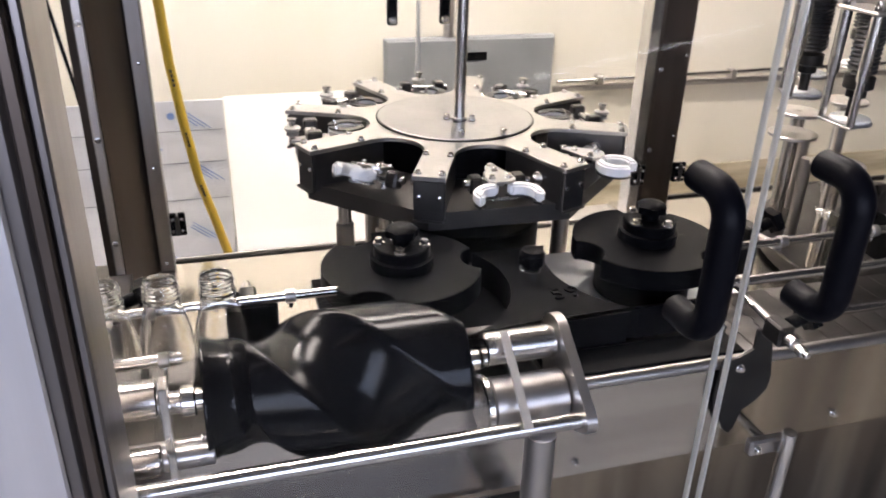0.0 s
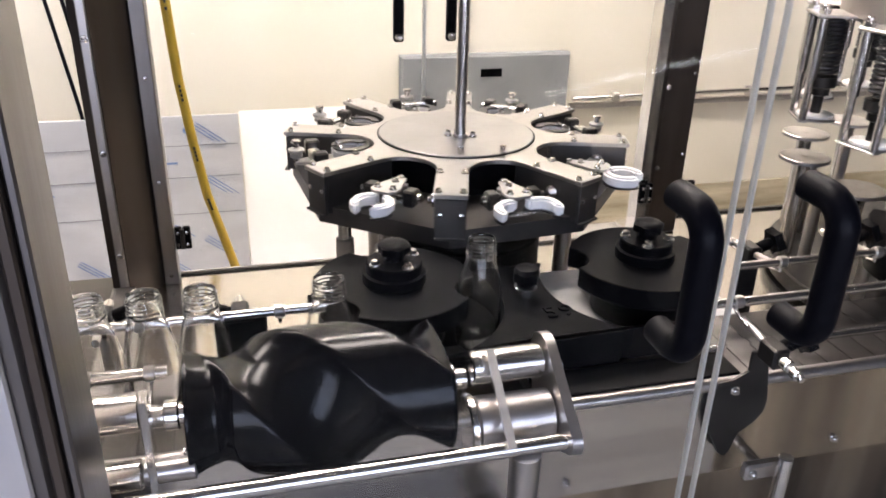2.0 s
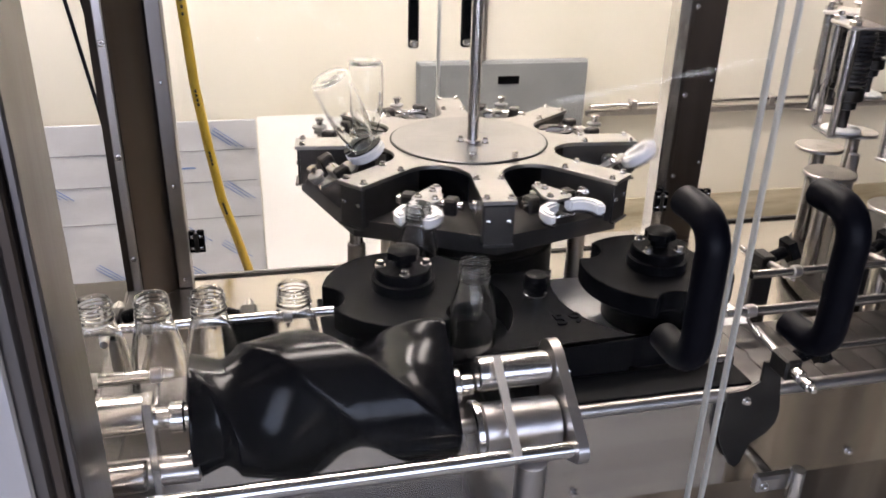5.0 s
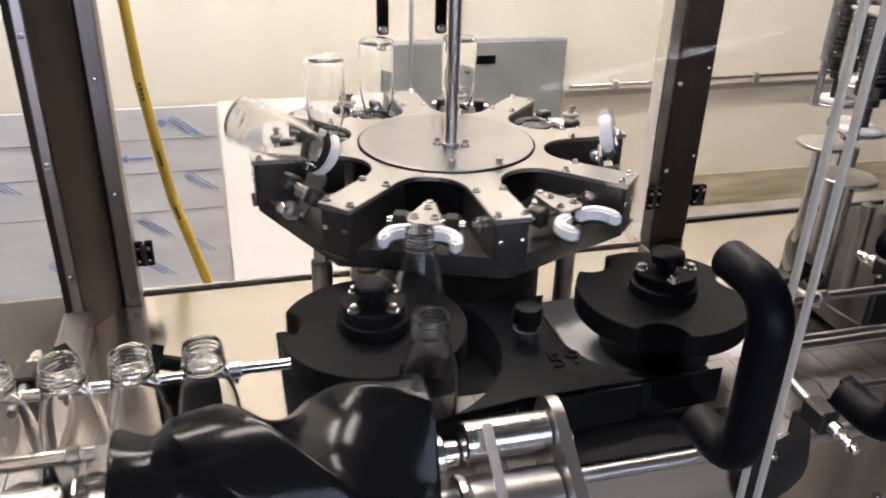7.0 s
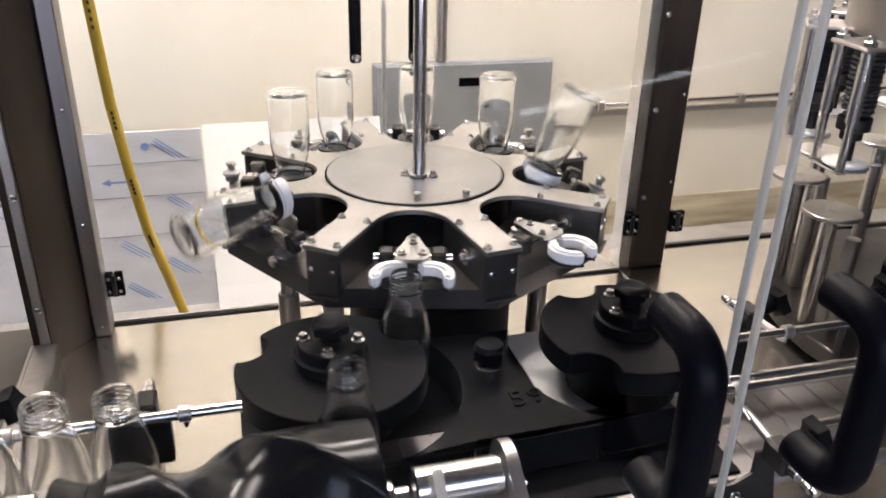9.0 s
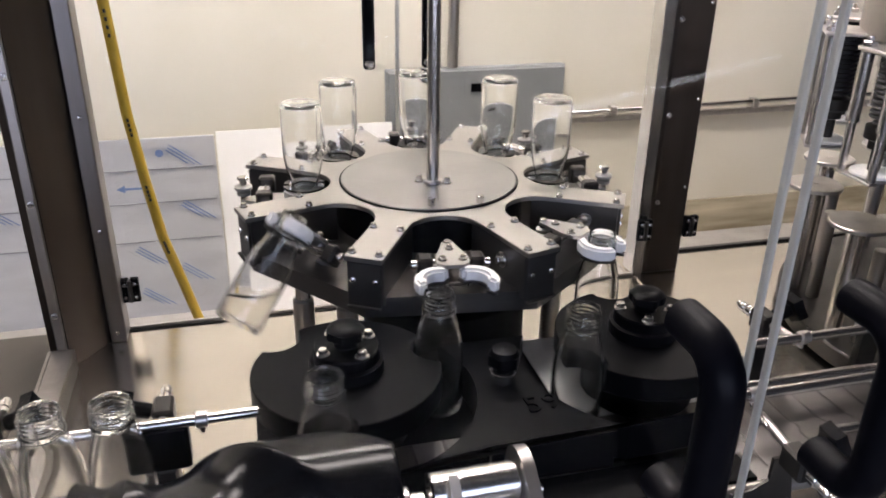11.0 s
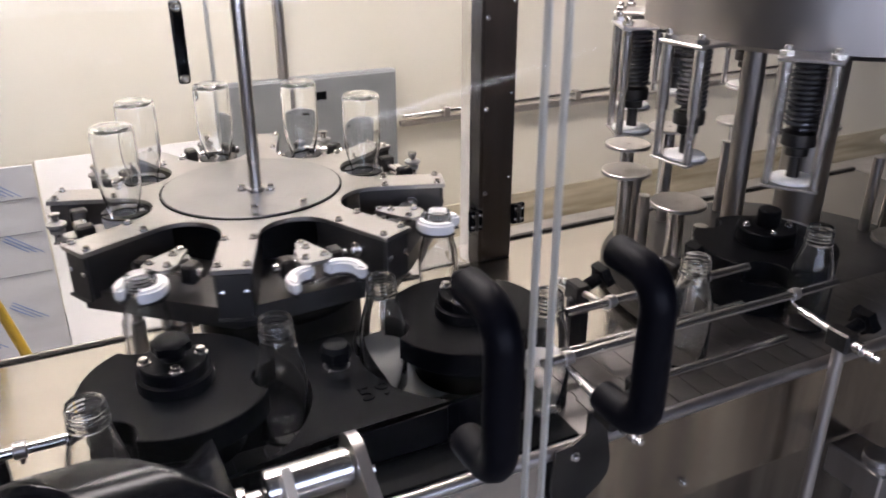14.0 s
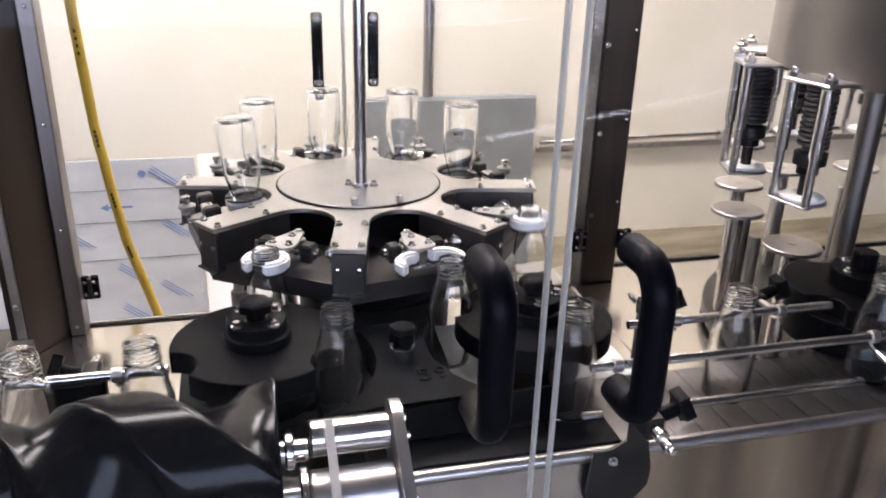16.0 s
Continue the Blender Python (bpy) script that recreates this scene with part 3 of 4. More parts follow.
def wheel_outline(radius, pocket, n=3):
    pts = []
    for k in range(n):
        c = 2 * math.pi * k / n
        px, py = SR * math.cos(c), SR * math.sin(c)
        for i in range(13):
            f = c + math.radians(110.5) + math.radians(139) * i / 12
            pts.append((px + pocket * math.cos(-f + 2 * c), py + pocket * math.sin(-f + 2 * c)))
        a0 = math.atan2(pts[-1][1], pts[-1][0])
        gap = 2 * math.pi / n - 2 * abs((a0 - c + math.pi) % (2 * math.pi) - math.pi)
        for i in range(1, 16):
            f = a0 + gap * i / 16
            pts.append((radius * math.cos(f), radius * math.sin(f)))
    return pts


def star_wheel(x, angle):
    w = thing("star_wheel", "black plastic three-pocket star wheel with a knob", "star wheel", "transfer star wheels", pose(x, SY, 0, 0, 0, angle))
    part("wheel", soften(mesh_of("wheel", Geo().prism(wheel_outline(0.108, 0.0325), 1.006, 1.036), BLACK), 0.0012), None, w)
    part("lower_disc", Geo().cyl(0.07, 0.953, 1.0055, 40, 0.001), BLACK, w)
    part("hub", Geo().turn([(0.042, 1.0365), (0.042, 1.05), (0.0375, 1.0515), (0.0375, 1.064), (0.036, 1.066)], 32), BLACK, w)
    for a in (45, 135, 225, 315):
        part("hub_bolt", BOLT, None, w, "", pose(0, 0, 0, 0, 0, a) @ pose(0.0305, 0, 1.066) @ Matrix.Diagonal((1.3, 1.3, 1.3, 1)))
    lobes = [((0.0205 + 0.0018 * math.cos(6 * f)) * math.cos(f), (0.0205 + 0.0018 * math.cos(6 * f)) * math.sin(f)) for f in [2 * math.pi * i / 36 for i in range(36)]]
    part("knob", Geo().cyl(0.013, 1.0665, 1.078, 18).prism(lobes, 1.0785, 1.088).turn([(0.0205, 1.0882), (0.017, 1.0915), (0.007, 1.093)], 24), BLACK, w, "black lobed knob")
    return w


STAR_IN, STAR_OUT = star_wheel(-SX, 0), star_wheel(SX, 0)


def guide_plate():
    arc, pts = 0.149, []
    for i in range(25):
        f = math.radians(-90 + 122 * i / 24)
        pts.append((-SX + arc * math.cos(f), SY + arc * math.sin(f)))
    for i in range(25):
        f = math.radians(148 + 122 * i / 24)
        pts.append((SX + arc * math.cos(f), SY + arc * math.sin(f)))
    pts += [(0.2, -0.494), (0.2, -0.468), (0.096, -0.468), (0.09, -0.479), (-0.03, -0.479), (-0.034, -0.472), (-0.05, -0.472), (-0.055, -0.48), (-0.13, -0.482)]
    pts = [p for p in pts if p[1] > -0.4795 or p[0] < 0.0]
    g = thing("guide_plate", "thick black plastic bottle guide plate with engraved number", "guide plate")
    part("plate", Geo().prism(pts[::-1] if sum(a[0] * b[1] - b[0] * a[1] for a, b in zip(pts, pts[1:] + pts[:1])) < 0 else pts, 0.953, 1.0), BLACK, g)
    part("knob_ring", Geo().cyl(0.0165, 1.0003, 1.014, 20, 0.001, pose(0, -0.356, 0)), BRIGHT, g)
    lobes = [((0.018 + 0.0015 * math.cos(6 * f)) * math.cos(f), (0.018 + 0.0015 * math.cos(6 * f)) * math.sin(f)) for f in [2 * math.pi * i / 36 for i in range(36)]]
    part("knob", Geo().cyl(0.013, 1.0142, 1.022, 16).prism(lobes, 1.0222, 1.036).turn([(0.018, 1.0362), (0.015, 1.042), (0.006, 1.044)], 24), BLACK, g, "black lobed knob", pose(0, -0.356, 0))
    text = bpy.data.curves.new("engraved_number", "FONT")
    text.body, text.size, text.extrude, text.align_x, text.align_y, text.space_character = "59", 0.04, 0.0012, "CENTER", "CENTER", 1.15
    text.materials.append(BLACK)
    part("engraved_number", text, None, g, "engraved figures 59", pose(0.028, -0.414, 1.0012, 0, 0, 4))
    return g


guide_plate()
single("wear_strip", Geo().box(-0.04, 0.235, -0.536, -0.4835, 0.9505, 0.9555, 0.001), BLACK, "flat black plastic wear strip beside the guide plate", "wear strip")
single("outfeed_slide_plate", Geo().box(0.075, 0.33, -0.388, -0.20, 0.938, 0.949, 0.001), NYLON, "pale plastic slide plate under the outfeed star wheel", "slide plate")
single("infeed_slide_plate", Geo().box(-0.29, 0.0745, -0.388, -0.20, 0.938, 0.949, 0.001), BLACK, "black plastic slide plate under the infeed star wheel", "slide plate")
for x in (-0.25, 0.03, 0.12, 0.29):
    single("slide_plate_leg", Geo().cyl(0.012, 0.757, 0.938, 14, 0.001, pose(x, -0.25, 0)), BRIGHT, "short steel leg under the slide plate", "leg", "slide plate legs")

# ---- conveyor ----
CX0, CX1, BELT = -4.4, 4.8, 0.95
PITCH, SPEED = 0.0381, 0.208


def conveyor():
    c = thing("conveyor", "stainless slat-chain bottle conveyor with steel side panels", "conveyor")
    part("side_panel", Geo().box(CX0, 0.214, -0.547, -0.541, 0.803, 0.945, 0.001), PANEL, c, "brushed steel front side panel")
    # Continues the left panel; coloured darker here for what it reflects.
    part("side_panel", Geo().box(0.2143, CX1, -0.547, -0.541, 0.803, 0.945, 0.001), BANDPANEL, c, "brushed steel front side panel, reflected bands put into its colour")
    part("rim", Geo().tube([(CX0, -0.544, 0.947), (CX1, -0.544, 0.947)], 0.0085, 12), STEEL, c, "rolled bright steel rim")
    part("back_panel", Geo().box(CX0, CX1, -0.385, -0.379, 0.805, 0.937, 0.001), PANEL, c)
    part("bed", Geo().box(CX0, CX1, -0.54, -0.386, 0.90, 0.925, 0.001), DARKSTEEL, c)
    part("lower_panel", Geo().box(-0.75, 1.88, -0.378, -0.372, 0.2, 0.74, 0.001), BANDPANEL, c)
    chain = part("chain", Geo().box(CX0, CX1 - 3.5, -0.5, -0.43, 0.928, 0.936, 0.001), DARKSTEEL, c, "moving slat chain")
    slat = mesh_of("slat", Geo().prism([(-0.0183, -0.535), (0.0183, -0.535), (0.0183, -0.47), (0.0225, -0.466), (0.0225, -0.456), (0.0183, -0.452), (0.0183, -0.389), (-0.0183, -0.389), (-0.0183, -0.452), (-0.0141, -0.456), (-0.0141, -0.466), (-0.0183, -0.47)], 0.944, BELT - 0.0005), CHAIN)
    n = int((CX1 - 3.5 - CX0) / PITCH) - 1
    for i in range(n):
        part("slat", slat, None, chain, "", pose(CX0 + 0.03 + PITCH * i, 0, 0))
    for x in (-3.6, -2.2, -1.1, -0.1, 0.72, 2.2, 3.8):
        leg = part("leg", Geo().cyl(0.021, 0.05, 0.8, 20), STEEL, c, "round steel leg", pose(x, -0.6, 0))
        part("leg_clamp", Geo().box(-0.03, 0.03, -0.03, 0.06, 0.74, 0.79, 0.003), STEEL, leg)
        part("leg_foot", Geo().cyl(0.04, 0.0, 0.05, 20, 0.004), BLACK, leg)
    for x, z in ((0.0, 0.825), (0.40, 0.83)):
        bolt(c, pose(x, -0.548, z, 90), "panel_bolt")
    return c, chain


CHAINPART = conveyor()[1]


def rail(x0, x1, y, z, brackets, label, r=0.006):
    g = thing("guide_rail", label, "guide rail", "bottle guide rails")
    part("bar", Geo().tube([(x0, y, z), ((x0 + x1) / 2, y, z), (x1, y, z)], r, 14), BRIGHT, g)
    for x, side in brackets:
        b = part("clip", Geo().tube([(x, y, z), (x, y, z - 0.014), (x, y + side * 0.03, z - 0.02)], 0.0025, 8), BRIGHT, g)
        part("collar", Geo().cyl(0.0085, -0.006, 0.006, 12, 0.001, pose(x, y, z, 0, 90, 0)), STEEL, g)
    return g


rail(0.2, 0.68, -0.503, 1.041, ((0.235, -1), (0.6, -1)), "bright round steel guide rail above the conveyor")
rail(0.34, 0.60, -0.503, 0.972, (), "low bright steel guide rail above the conveyor")
rail(0.195, 0.222, -0.503, 0.972, (), "short low steel guide rail stub")
rail(0.29, 0.60, -0.417, 1.045, ((0.36, 1), (0.52, 1)), "rear round steel guide rail above the conveyor")
rail(0.29, 0.60, -0.417, 0.985, (), "low rear steel guide rail above the conveyor")
rail(-1.2, -0.285, -0.427, 1.052, ((-0.5, 1), (-0.34, 1)), "rear round steel guide rail of the infeed")
rail(-1.2, -0.467, -0.497, 1.03, ((-0.485, -1), (-0.55, -1)), "front round steel guide rail of the infeed", 0.0075)


def rail_post(x, y, z, out, foot=0.0, side=1):
    """A rail clamp: a cross rod in a black block on an upright."""
    p = thing("rail_clamp", "steel rail clamp with a black locking knob", "rail clamp", "rail clamps", pose(x, y, 0))
    part("cross_rod", Geo().tube([(0, 0, z), (0, out * 0.105, z - 0.012)], 0.005, 12), STEEL, p)
    aim = 90 * (1 if out < 0 else -1)
    part("rod_end", Geo().cyl(0.0068, 0, 0.012, 14, 0.001, pose(0, out * 0.105, z - 0.012, aim)).cyl(0.0045, 0.012, 0.019, 10, 0.001, pose(0, out * 0.105, z - 0.012, aim)), BRIGHT, p)
    part("rod_collar", Geo().cyl(0.0082, 0, 0.012, 16, 0.001, pose(0, out * 0.088, z - 0.010, aim)), BRIGHT, p)
    part("clamp_block", Geo().box(-0.011, 0.011, min(out * 0.05, out * 0.085), max(out * 0.05, out * 0.085), z - 0.024, z + 0.004, 0.003), DARKSTEEL, p)
    if foot is None:
        hook = [(-0.056, 0.96), (-0.06, 0.905), (-0.055, 0.884), (-0.036, 0.848), (-0.026, 0.841), (-0.02, 0.848), (-0.012, 0.876), (0.008, 0.89), (0.02, 0.905), (0.022, 0.925), (0.014, 0.968), (0.006, 1.0), (-0.014, 1.0), (-0.014, 0.972), (-0.034, 0.962)]
        part("bracket", Geo().prism([(x, -h) for x, h in hook][::-1], 0.046, 0.05, pose(0, 0, 0, 90, 0, 0) @ Matrix.Diagonal((1, -1, 1, 1))), DARKSTEEL, p, "dark hook-shaped steel bracket plate")
        bolt(p, pose(-0.03, -0.05, 0.946, 90))
    else:
        part("upright", Geo().tube([(0, out * 0.068, z - 0.02), (0, out * 0.068, foot)], 0.0085, 14), STEEL, p)
    star = [((0.016 if i % 2 else 0.0215) * math.cos(math.pi * i / 5), (0.016 if i % 2 else 0.0215) * math.sin(math.pi * i / 5)) for i in range(10)]
    part("knob", Geo().prism(star, 0.0, 0.013).cyl(0.009, -0.022, 0.0, 12), BLACK, p, "black star knob", pose(side * 0.034, out * 0.066, z + 0.004, 0, side * 70, 0))
    part("knob_stem", Geo().tube([(side * 0.008, out * 0.066, z - 0.008), (side * 0.03, out * 0.066, z + 0.003)], 0.004, 10), BRIGHT, p)


rail_post(0.243, -0.51, 1.018, -1, None)
rail_post(0.61, -0.51, 1.018, -1, 0.0)
rail_post(0.36, -0.41, 1.035, 1, 0.757)
rail_post(0.53, -0.41, 1.035, 1, 0.757)
rail_post(-0.387, -0.40, 1.008, 1, 0.757, -1)
rail_post(-0.55, -0.42, 1.03, 1, 0.757)
single("rail_block", Geo().box(-0.416, -0.355, -0.424, -0.404, 0.99, 1.042, 0.003), BLACK, "black plastic block under the infeed guide rail", "block")
single("rail_block_stand", Geo().box(-0.40, -0.37, -0.42, -0.39, 0.757, 0.9895, 0.003), STEEL, "steel foot carrying the black rail block", "bracket")
for x in (0.36, 0.53):
    single("rail_bracket", Geo().box(x - 0.018, x + 0.018, -0.352, -0.34, 0.757, 1.02, 0.003).box(x - 0.018, x + 0.018, -0.3395, -0.3, 0.757, 0.772, 0.003), DARKSTEEL, "dark steel bracket behind the outfeed rail", "bracket", "rail brackets")

def panel_clamp():
    c = thing("panel_clamp", "small steel cross clamp on the conveyor side panel", "clamp", "", pose(0.255, -0.5475, 0.838))
    part("stud", Geo().cyl(0.008, 0, 0.035, 14, 0.001, pose(0, 0, 0, 90)), BRIGHT, c)
    part("block", Geo().box(-0.028, 0.028, -0.05, -0.0355, -0.012, 0.012, 0.003), STEEL, c)
    part("rod", Geo().cyl(0.0095, -0.15, 0.03, 16, 0.001, pose(0.018, -0.06, 0)), BRIGHT, c)
    bolt(c, pose(-0.018, -0.05, 0, 90))


panel_clamp()

# ---- timing scroll ----
AX_Y, AX_Z = -0.545, 1.006


WAY = [(-2.5, -0.4855), (-2.35, -0.4845), (-2.15, -0.4735), (-1.97, -0.4525), (-1.81, -0.4285), (-1.6, -0.4265), (-1.35, -0.4250), (-1.15, -0.4140), (-0.97, -0.3920), (-0.81, -0.3620), (-0.61, -0.3180), (-0.36, -0.2685), (0.0, -0.184), (0.3, -0.112)]


def queue_x(s):
    """The way of a bottle into the star, by cycles before it (s below 0)."""
    back = 0
    while s < -2.3:
        s, back = s + 1, back + 1
    for i in range(1, len(WAY) - 2):
        if s <= WAY[i + 1][0]:
            break
    (s0, x0), (s1, x1), (s2, x2), (s3, x3) = WAY[i - 1:i + 3]
    h = s2 - s1
    u, m1, m2 = (s - s1) / h, (x2 - x0) / (s2 - s0) * h, (x3 - x1) / (s3 - s1) * h
    x = (2 * u ** 3 - 3 * u * u + 1) * x1 + (u ** 3 - 2 * u * u + u) * m1 + (3 * u * u - 2 * u ** 3) * x2 + (u ** 3 - u * u) * m2
    return x - 0.0592 * back


def scroll():
    nx, na = 130, 96
    xs0, xs1 = -0.445, -0.17
    reach = LINE - AX_Y
    ways = [(radians(a), math.cos(radians(a)), a / 180) for a in range(-72, 73, 6)]
    verts = []
    for i in range(nx + 1):
        x = xs0 + (xs1 - xs0) * i / nx
        f = min(1, max(0, (x + 0.43) / 0.1))
        outer = 0.067 + 0.013 * f * f * (3 - 2 * f)
        for k in range(na):
            turn, r = k / na, outer
            for _, c, w in ways:
                for n in (-5, -4, -3, -2, -1, 0, 1):
                    at = 2 * turn - w + n
                    d = abs(x - queue_x(at)) if at < 0.12 else 1
                    if d < 0.0306:
                        r = min(r, (reach - math.sqrt(0.0306 ** 2 - d * d)) / c)
            g = min(1, max(0, (x - xs0) / 0.07))
            r = max(r, 0.05 + (outer - 0.05) * (1 - g) ** 2)
            if i in (0, nx):
                r -= 0.002
            verts.append((x, -r * math.cos(2 * math.pi * turn), -r * math.sin(2 * math.pi * turn)))
    faces = [(j * na + i, j * na + (i + 1) % na, (j + 1) * na + (i + 1) % na, (j + 1) * na + i) for j in range(nx) for i in range(na)]
    faces += [tuple(range(na))[::-1], tuple(range(nx * na, (nx + 1) * na))]
    t = thing("timing_scroll", "glossy black plastic bottle timing scroll on its shaft", "timing scroll", "", pose(0, AX_Y, AX_Z))
    part("scroll", Geo().add(verts, faces), SCROLLMAT, t, "", None, 60)
    part("shaft", Geo().cyl(0.0125, 0, 0.05, 18, 0.001, along_x(-0.494, 0, 0)).cyl(0.0125, 0, 0.03, 18, 0.001, along_x(-0.1705, 0, 0)), BRIGHT, t)
    part("collar", Geo().cyl(0.017, 0, 0.016, 18, 0.002, along_x(-0.47, 0, 0)).cyl(0.02, 0, 0.01, 18, 0.002, along_x(-0.165, 0, 0)), BRIGHT, t)
    return t


SCROLL = scroll()


def scroll_drive():
    d = thing("scroll_drive", "polished steel drive end of the timing scroll", "drive unit")
    part("upper_housing", Geo().cyl(0.0195, 0, 0.085, 28, 0.002, along_x(-0.139, -0.555, 1.026)), BRIGHT, d)
    part("lower_housing", Geo().cyl(0.03, 0, 0.088, 28, 0.002, along_x(-0.142, -0.592, 0.977)), STEEL, d)
    part("lower_collar", Geo().cyl(0.034, 0, 0.01, 28, 0.002, along_x(-0.153, -0.592, 0.977)), BRIGHT, d)
    tri = [(-0.552 + 0.032 * math.cos(radians(a)), 1.024 + 0.032 * math.sin(radians(a))) for a in range(0, 136, 15)]
    tri += [(-0.645 + 0.016 * math.cos(radians(a)), 0.979 + 0.016 * math.sin(radians(a))) for a in range(135, 256, 15)]
    tri += [(-0.572 + 0.03 * math.cos(radians(a)), 0.955 + 0.03 * math.sin(radians(a))) for a in range(255, 346, 15)]
    n = len(tri)
    part("end_plate", Geo().add([(-0.053, y, z) for y, z in tri] + [(-0.041, y, z) for y, z in tri], [tuple(range(n)), tuple(range(2 * n))[:n - 1:-1]] + [(i, (i + 1) % n, n + (i + 1) % n, n + i) for i in range(n)]), STEEL, d, "bright steel end plate")
    part("strap", Geo().add([(x, y, z) for x in (-0.124, -0.115) for y, z in ((-0.564, 1.052), (-0.567, 1.055), (-0.658, 0.99), (-0.655, 0.987))], [(0, 1, 2, 3), (7, 6, 5, 4), (0, 1, 5, 4), (1, 2, 6, 5), (2, 3, 7, 6), (3, 0, 4, 7)]), STRAP, d, "thin slanting steel strap")
    for y, z in ((-0.55, 1.035), (-0.575, 1.03), (-0.62, 0.985), (-0.565, 0.96)):
        bolt(d, pose(-0.041, y, z, 0, 90, 0))


scroll_drive()


def scroll_bearing():
    d = thing("scroll_bearing", "polished steel bearing end of the timing scroll", "bearing unit")
    part("upper_housing", Geo().cyl(0.021, 0, 0.3, 28, 0.002, along_x(-0.79, -0.555, 1.022)), BRIGHT, d)
    part("lower_housing", Geo().cyl(0.016, 0, 0.3, 24, 0.002, along_x(-0.79, -0.6, 0.978)), BRIGHT, d)
    part("strap", Geo().box(-0.482, -0.477, -0.662, -0.565, -0.006, 0.006, 0.001, pose(0, 0, 0)).box(-0.484, -0.4755, -0.012, 0.012, -0.06, 0.05, 0.001, pose(0, -0.6, 1.02)), BRIGHT, d, "flat bright steel strap")
    part("clamp_bolt", BOLT, None, d, "", pose(-0.45, -0.585, 0.985, 0, 90, 0))
    part("lower_rod", Geo().cyl(0.012, 0, 0.05, 16, 0.001, along_x(-0.489, -0.6, 0.978)), STEEL, d)


scroll_bearing()
single("scroll_support_bar", Geo().tube([(-1.0, -0.645, 0.975), (-0.5, -0.645, 0.978), (-0.05, -0.645, 0.979)], 0.009, 16), BRIGHT, "long round polished steel bar in front of the scroll", "bar")
single("bar_leg", Geo().tube([(-0.1, -0.645, 0.97), (-0.1, -0.645, 0.5), (-0.1, -0.645, 0.0)], 0.017, 18), STEEL, "round steel leg under the scroll support bar", "leg")
single("scroll_tray", Geo().box(-0.75, -0.12, -0.64, -0.555, 0.80, 0.806, 0.001).box(-0.75, -0.12, -0.643, -0.6405, 0.60, 0.8055, 0.001), PANEL, "brushed steel panel below the scroll", "panel")

# ---- filler ----
FX, FY, FR, VALVES = 1.091, -0.084, 0.396, 12


def filler():
    f = thing("bottle_filler", "rotating steel bottle filler with spring valves", "filler", "", pose(FX, FY, 0))
    part("drum", Geo().turn([(0.30, 1.298), (0.337, 1.30), (0.345, 1.308), (0.345, 1.80), (0.30, 1.81)], 72), DRUM, f, "large brushed steel drum")
    part("shaft", Geo().cyl(0.048, 0.7575, 1.2975, 32, 0.002), DRUM, f)
    part("lower_disc", Geo().cyl(0.39, 0.765, 0.80, 64, 0.003), DARKSTEEL, f)
    rods = mesh_of("guide_rod", Geo().cyl(0.0072, 1.108, 1.30, 14, 0.001).cyl(0.0105, 1.19, 1.304, 16, 0.001), BRIGHT)
    nut = mesh_of("rod_nut", Geo().cyl(0.0115, 1.3112, 1.32, 6, 0.001).cyl(0.0062, 1.3202, 1.328, 10, 0.001), BRIGHT)
    spring = mesh_of("spring", Geo().tube([(0.0235 * math.cos(i * 0.6), 0.0235 * math.sin(i * 0.6), 1.198 + 0.00078 * i) for i in range(130)], 0.0034, 7), SPRING)
    core = mesh_of("valve_core", Geo().turn([(0.010, 1.116), (0.010, 1.15), (0.018, 1.153), (0.018, 1.166), (0.027, 1.17), (0.027, 1.19), (0.016, 1.194), (0.016, 1.304)], 20), DARKSTEEL)
    yoke = mesh_of("yoke", Geo().box(-0.06, 0.013, -0.047, 0.047, 1.3045, 1.311, 0.002), STEEL)
    ring = mesh_of("foot_plate", Geo().box(-0.008, 0.008, -0.043, 0.043, 1.1035, 1.1078, 0.001).cyl(0.04, 1.1035, 1.1078, 28, 0.001, pose(-0.032, 0, 0)), STEEL)
    pad = mesh_of("sealing_pad", Geo().turn([(0.033, 1.1082), (0.036, 1.1095), (0.036, 1.1135), (0.033, 1.1155)], 28), NYLON)
    disc = mesh_of("bottle_lift", Geo().turn([(0.046, 1.016), (0.05, 1.017), (0.05, 1.0225), (0.0485, 1.024)], 36).cyl(0.007, 1.0242, 1.0255, 14, 0.0005), STEEL)
    column = mesh_of("lift_column", Geo().cyl(0.0155, 0.8, 1.0155, 18, 0.001), BRIGHT)
    guide = mesh_of("lift_guide", Geo().cyl(0.0125, 0.8, 0.98, 14, 0.001), STEEL)
    for k in range(VALVES):
        m = pose(0, 0, 0, 0, 0, 30 * k) @ pose(FR, 0, 0)
        for y in (-0.035, 0.035):
            rod = part("guide_rod", rods, None, f, "", m @ pose(0, y, 0))
            part("rod_nut", nut, None, rod)
        v = part("valve_core", core, None, f, "", m @ pose(-0.032, 0, 0))
        part("spring", spring, None, v, "dark coil spring")
        part("yoke", yoke, None, f, "", m)
        part("foot_plate", ring, None, f, "", m)
        part("sealing_pad", pad, None, f, "white sealing pad", m @ pose(-0.032, 0, 0))
        part("bottle_lift", disc, None, f, "", m @ pose(-0.032, 0, 0))
        part("lift_column", column, None, f, "", m @ pose(-0.032, 0, 0))
        part("lift_guide", guide, None, f, "", m @ pose(-0.065, 0.03, 0))
    return f


FILLER = filler()


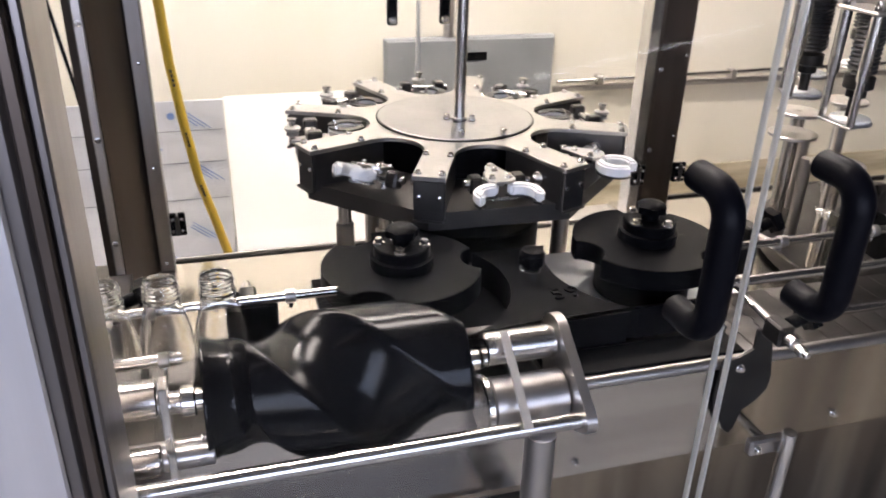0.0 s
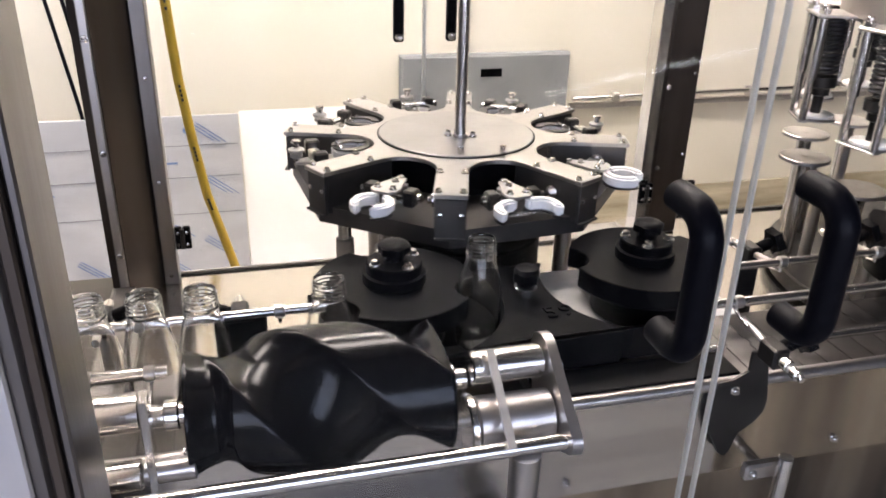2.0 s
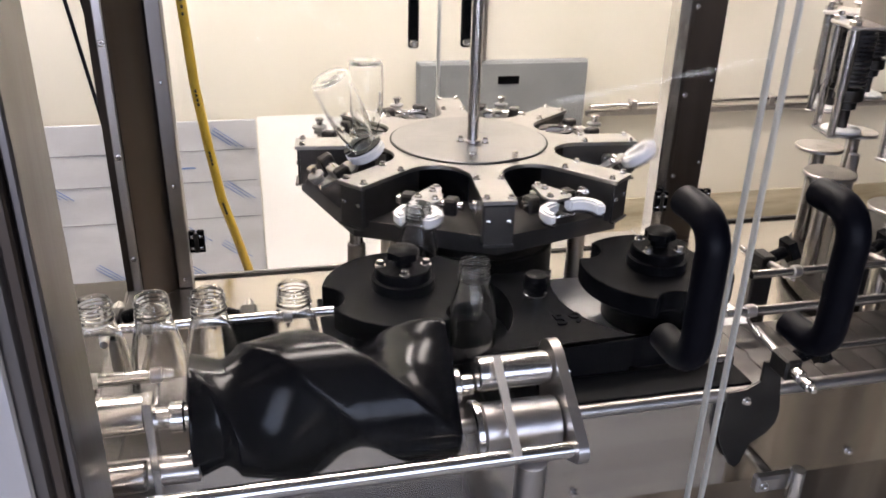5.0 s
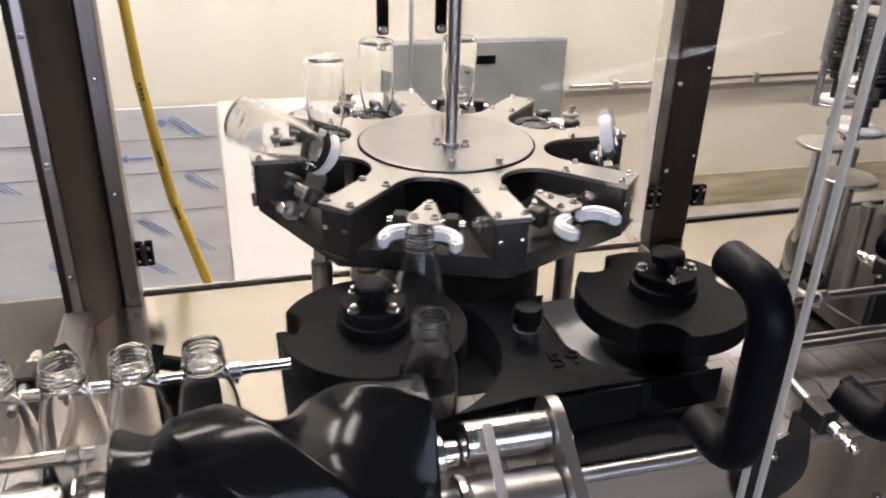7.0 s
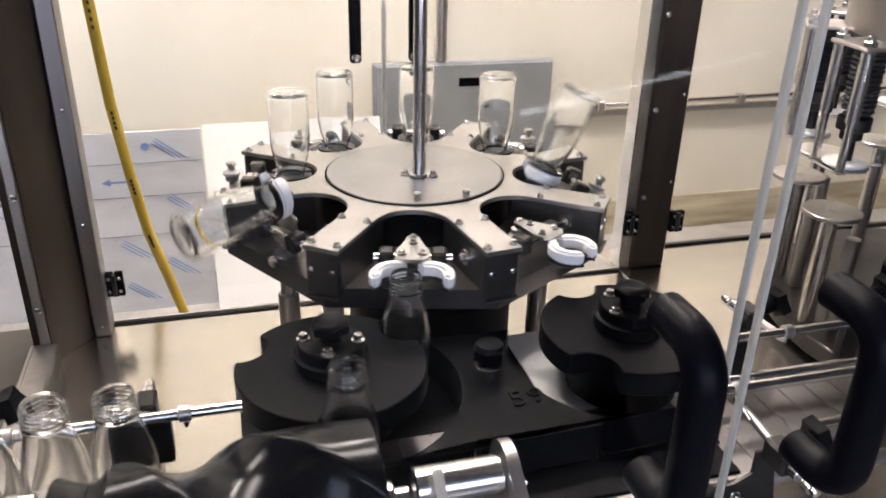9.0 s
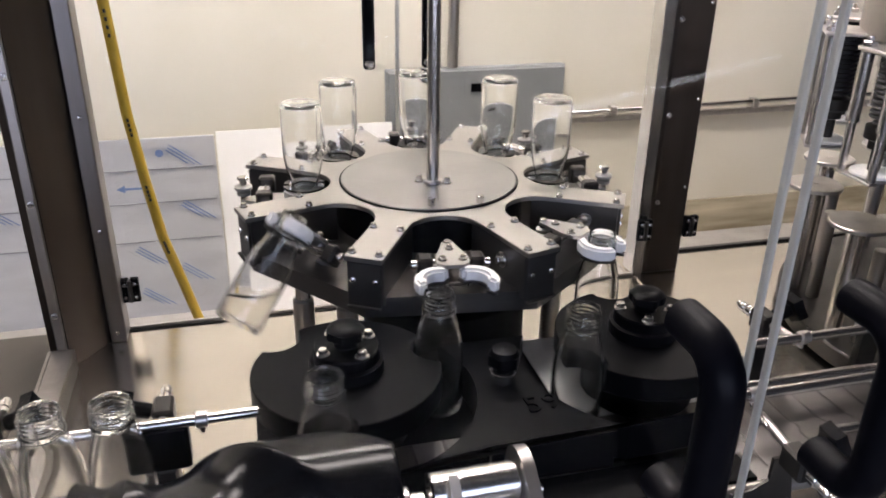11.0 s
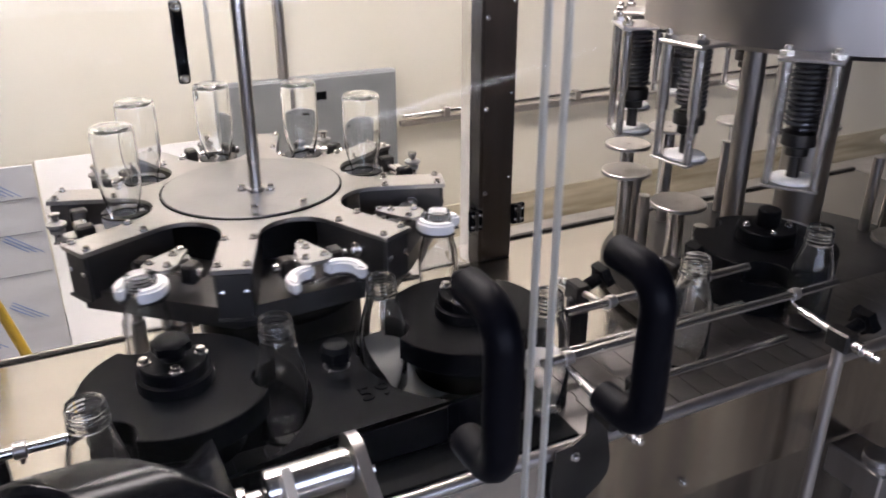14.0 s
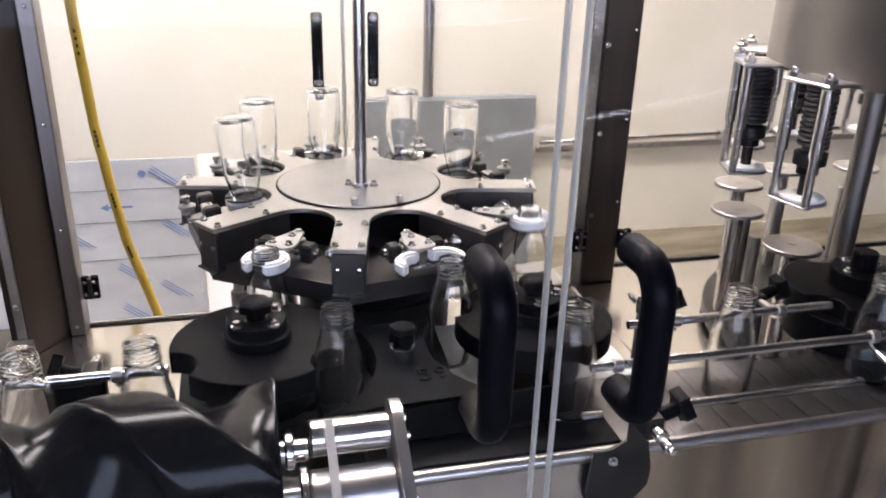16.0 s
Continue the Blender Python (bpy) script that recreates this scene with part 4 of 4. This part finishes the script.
def infeed_star():
    w = thing("filler_star_wheel", "black plastic star wheel feeding the filler", "star wheel", "", pose(0.71, -0.345, 0))
    part("wheel", soften(mesh_of("wheel", Geo().prism(wheel_outline(0.108, 0.0325), 1.006, 1.036), BLACK), 0.0012), None, w)
    part("lower_disc", Geo().cyl(0.1, 0.953, 1.0055, 40, 0.001), BLACK, w)
    part("hub", Geo().cyl(0.045, 1.0365, 1.062, 32, 0.002), BLACK, w)
    for a in (45, 135, 225, 315):
        part("hub_bolt", BOLT, None, w, "", pose(0, 0, 0, 0, 0, a) @ pose(0.032, 0, 1.062))
    part("knob", Geo().cyl(0.018, 1.0625, 1.09, 18, 0.002), BLACK, w)
    part("spindle", Geo().cyl(0.02, 0.757, 0.952, 18, 0.001), STEEL, w)
    return w


FILLER_STAR = infeed_star()
single("filler_column", Geo().cyl(0.02, 0.8005, 1.297, 24, 0.002, pose(0.88, -0.11, 0)), DRUM, "round steel column under the filler drum", "column")


# ---- bottles ----
def bottle_mesh():
    out = [(0.0255, 0.0), (0.0285, 0.0015), (0.0302, 0.006), (0.0302, 0.07), (0.0298, 0.082), (0.0275, 0.096), (0.0238, 0.11), (0.0205, 0.121), (0.0188, 0.128), (0.0186, 0.1285), (0.0205, 0.1305), (0.0205, 0.1325), (0.0183, 0.134)]
    for k in range(3):
        z = 0.1355 + 0.0045 * k
        out += [(0.0182, z), (0.0194, z + 0.0012), (0.0194, z + 0.002), (0.0182, z + 0.0032)]
    out += [(0.0182, 0.1495), (0.0178, 0.1515), (0.0168, 0.152)]
    inn = [(0.0158, 0.1512), (0.0156, 0.148), (0.0158, 0.13), (0.0178, 0.121), (0.0212, 0.11), (0.025, 0.096), (0.0274, 0.081), (0.0278, 0.07), (0.0278, 0.008), (0.025, 0.0055), (0.012, 0.0065), (0.0005, 0.0075)]
    tall = [(r, z if z < 0.07 else 0.07 + (z - 0.07) * 1.073) for r, z in out + inn]
    return mesh_of("glass_bottle", Geo().turn(tall, 36), BOTTLEGLASS, 50)


T_STAR = 1.384
STAR_RATE = 41.4 * 8 / 3
REACH = math.degrees(math.atan2(CY - SY, SX))
DWELL = (90 + REACH) / STAR_RATE
RIDE = (360 - 2 * (90 - REACH)) / 41.4


def smooth(u):
    u = min(1.0, max(0.0, u))
    return u * u * (3 - 2 * u)


def tilt(psi):
    """How far a gripper has swung over, by its angle clockwise."""
    psi = (psi - 100) % 360 + 100
    u = min(1.0, max(0.0, (psi - 131) / 39))
    return 180 * (0.7 * u + 0.3 * smooth(u) - smooth((psi - 367.7) / 29))


def grip_pose(angle):
    return pose(0, CY, 0, 0, 0, angle) @ pose(PIVOT_R, 0, PIVOT_Z, 0, -tilt(-angle), 0)


def bottle_pose(n, t):
    dt = t - (T_STAR + n * CYCLE)
    spin = 37 * n
    if dt < 0:
        return pose(queue_x(dt / CYCLE), LINE, BELT, 0, 0, spin)
    if dt < DWELL:
        a = radians(-90 + STAR_RATE * dt)
        return pose(-SX + SR * math.cos(a), SY + SR * math.sin(a), BELT, 0, 0, spin)
    if dt < DWELL + RIDE:
        return grip_pose(-180 + REACH - 41.4 * (dt - DWELL)) @ pose(RING, 0, BELT - PIVOT_Z)
    if dt < 2 * DWELL + RIDE:
        a = radians(180 - REACH + STAR_RATE * (dt - DWELL - RIDE))
        return pose(SX + SR * math.cos(a), SY + SR * math.sin(a), BELT, 0, 0, spin)
    return pose(SX + SPEED * (dt - 2 * DWELL - RIDE), LINE, BELT, 0, 0, spin)


BOTTLE = bottle_mesh()
BOTTLES = [single("glass_bottle", BOTTLE, None, "clear empty glass bottle with a threaded neck", "bottle", "glass bottles") for n in range(24)]


# ---- what moves ----
def motions():
    times = [i / 10 for i in range(161)]
    beats = [i / 4 for i in range(65)]
    walk(RINSER, [(t, pose(0, CY, 0, 0, 0, PHASE + OMEGA * t)) for t in beats])
    for k, (g, jaws, plates) in enumerate(GRIPPERS):
        base = pose(0, 0, 0, 0, 0, 45 * k) @ pose(PIVOT_R, 0, PIVOT_Z)
        psi = [-(PHASE + OMEGA * t + 45 * k) for t in times]
        walk(g, [(t, base @ pose(0, 0, 0, 0, -tilt(p), 0)) for t, p in zip(times, psi)])
        for i, s in enumerate((1, -1)):
            rows = []
            for t, p in zip(times, psi):
                p = (p - 20) % 360 + 20
                rows.append((t, pose(0.022, s * 0.008, 0, 0, 0, s * 34 * (smooth((p - 60) / 8) - smooth((p - 112) / 8)))))
            walk(jaws[i], rows)
            walk(plates[i], rows)
    walk(STAR_IN, [(t, pose(-SX, SY, 0, 0, 0, -90 + STAR_RATE * (t - T_STAR))) for t in beats])
    walk(STAR_OUT, [(t, pose(SX, SY, 0, 0, 0, 180 - REACH + STAR_RATE * (t - T_STAR - DWELL - RIDE))) for t in beats])
    walk(FILLER_STAR, [(t, pose(0.71, -0.345, 0, 0, 0, STAR_RATE * t)) for t in beats])
    walk(FILLER, [(t, pose(FX, FY, 0, 0, 0, 2.8 - 30 / CYCLE * t)) for t in beats])
    walk(SCROLL, [(t, pose(0, AX_Y, AX_Z, -180 * (t - T_STAR) / CYCLE - 180, 0, 0)) for t in [i / 5 for i in range(81)]])
    walk(CHAINPART, [(t, pose(SPEED * t, 0, 0)) for t in (0.0, 4.0, 8.0, 12.0, 16.0)])
    for n, b in enumerate(BOTTLES):
        walk(b, [(t, bottle_pose(n, t)) for t in times])


motions()
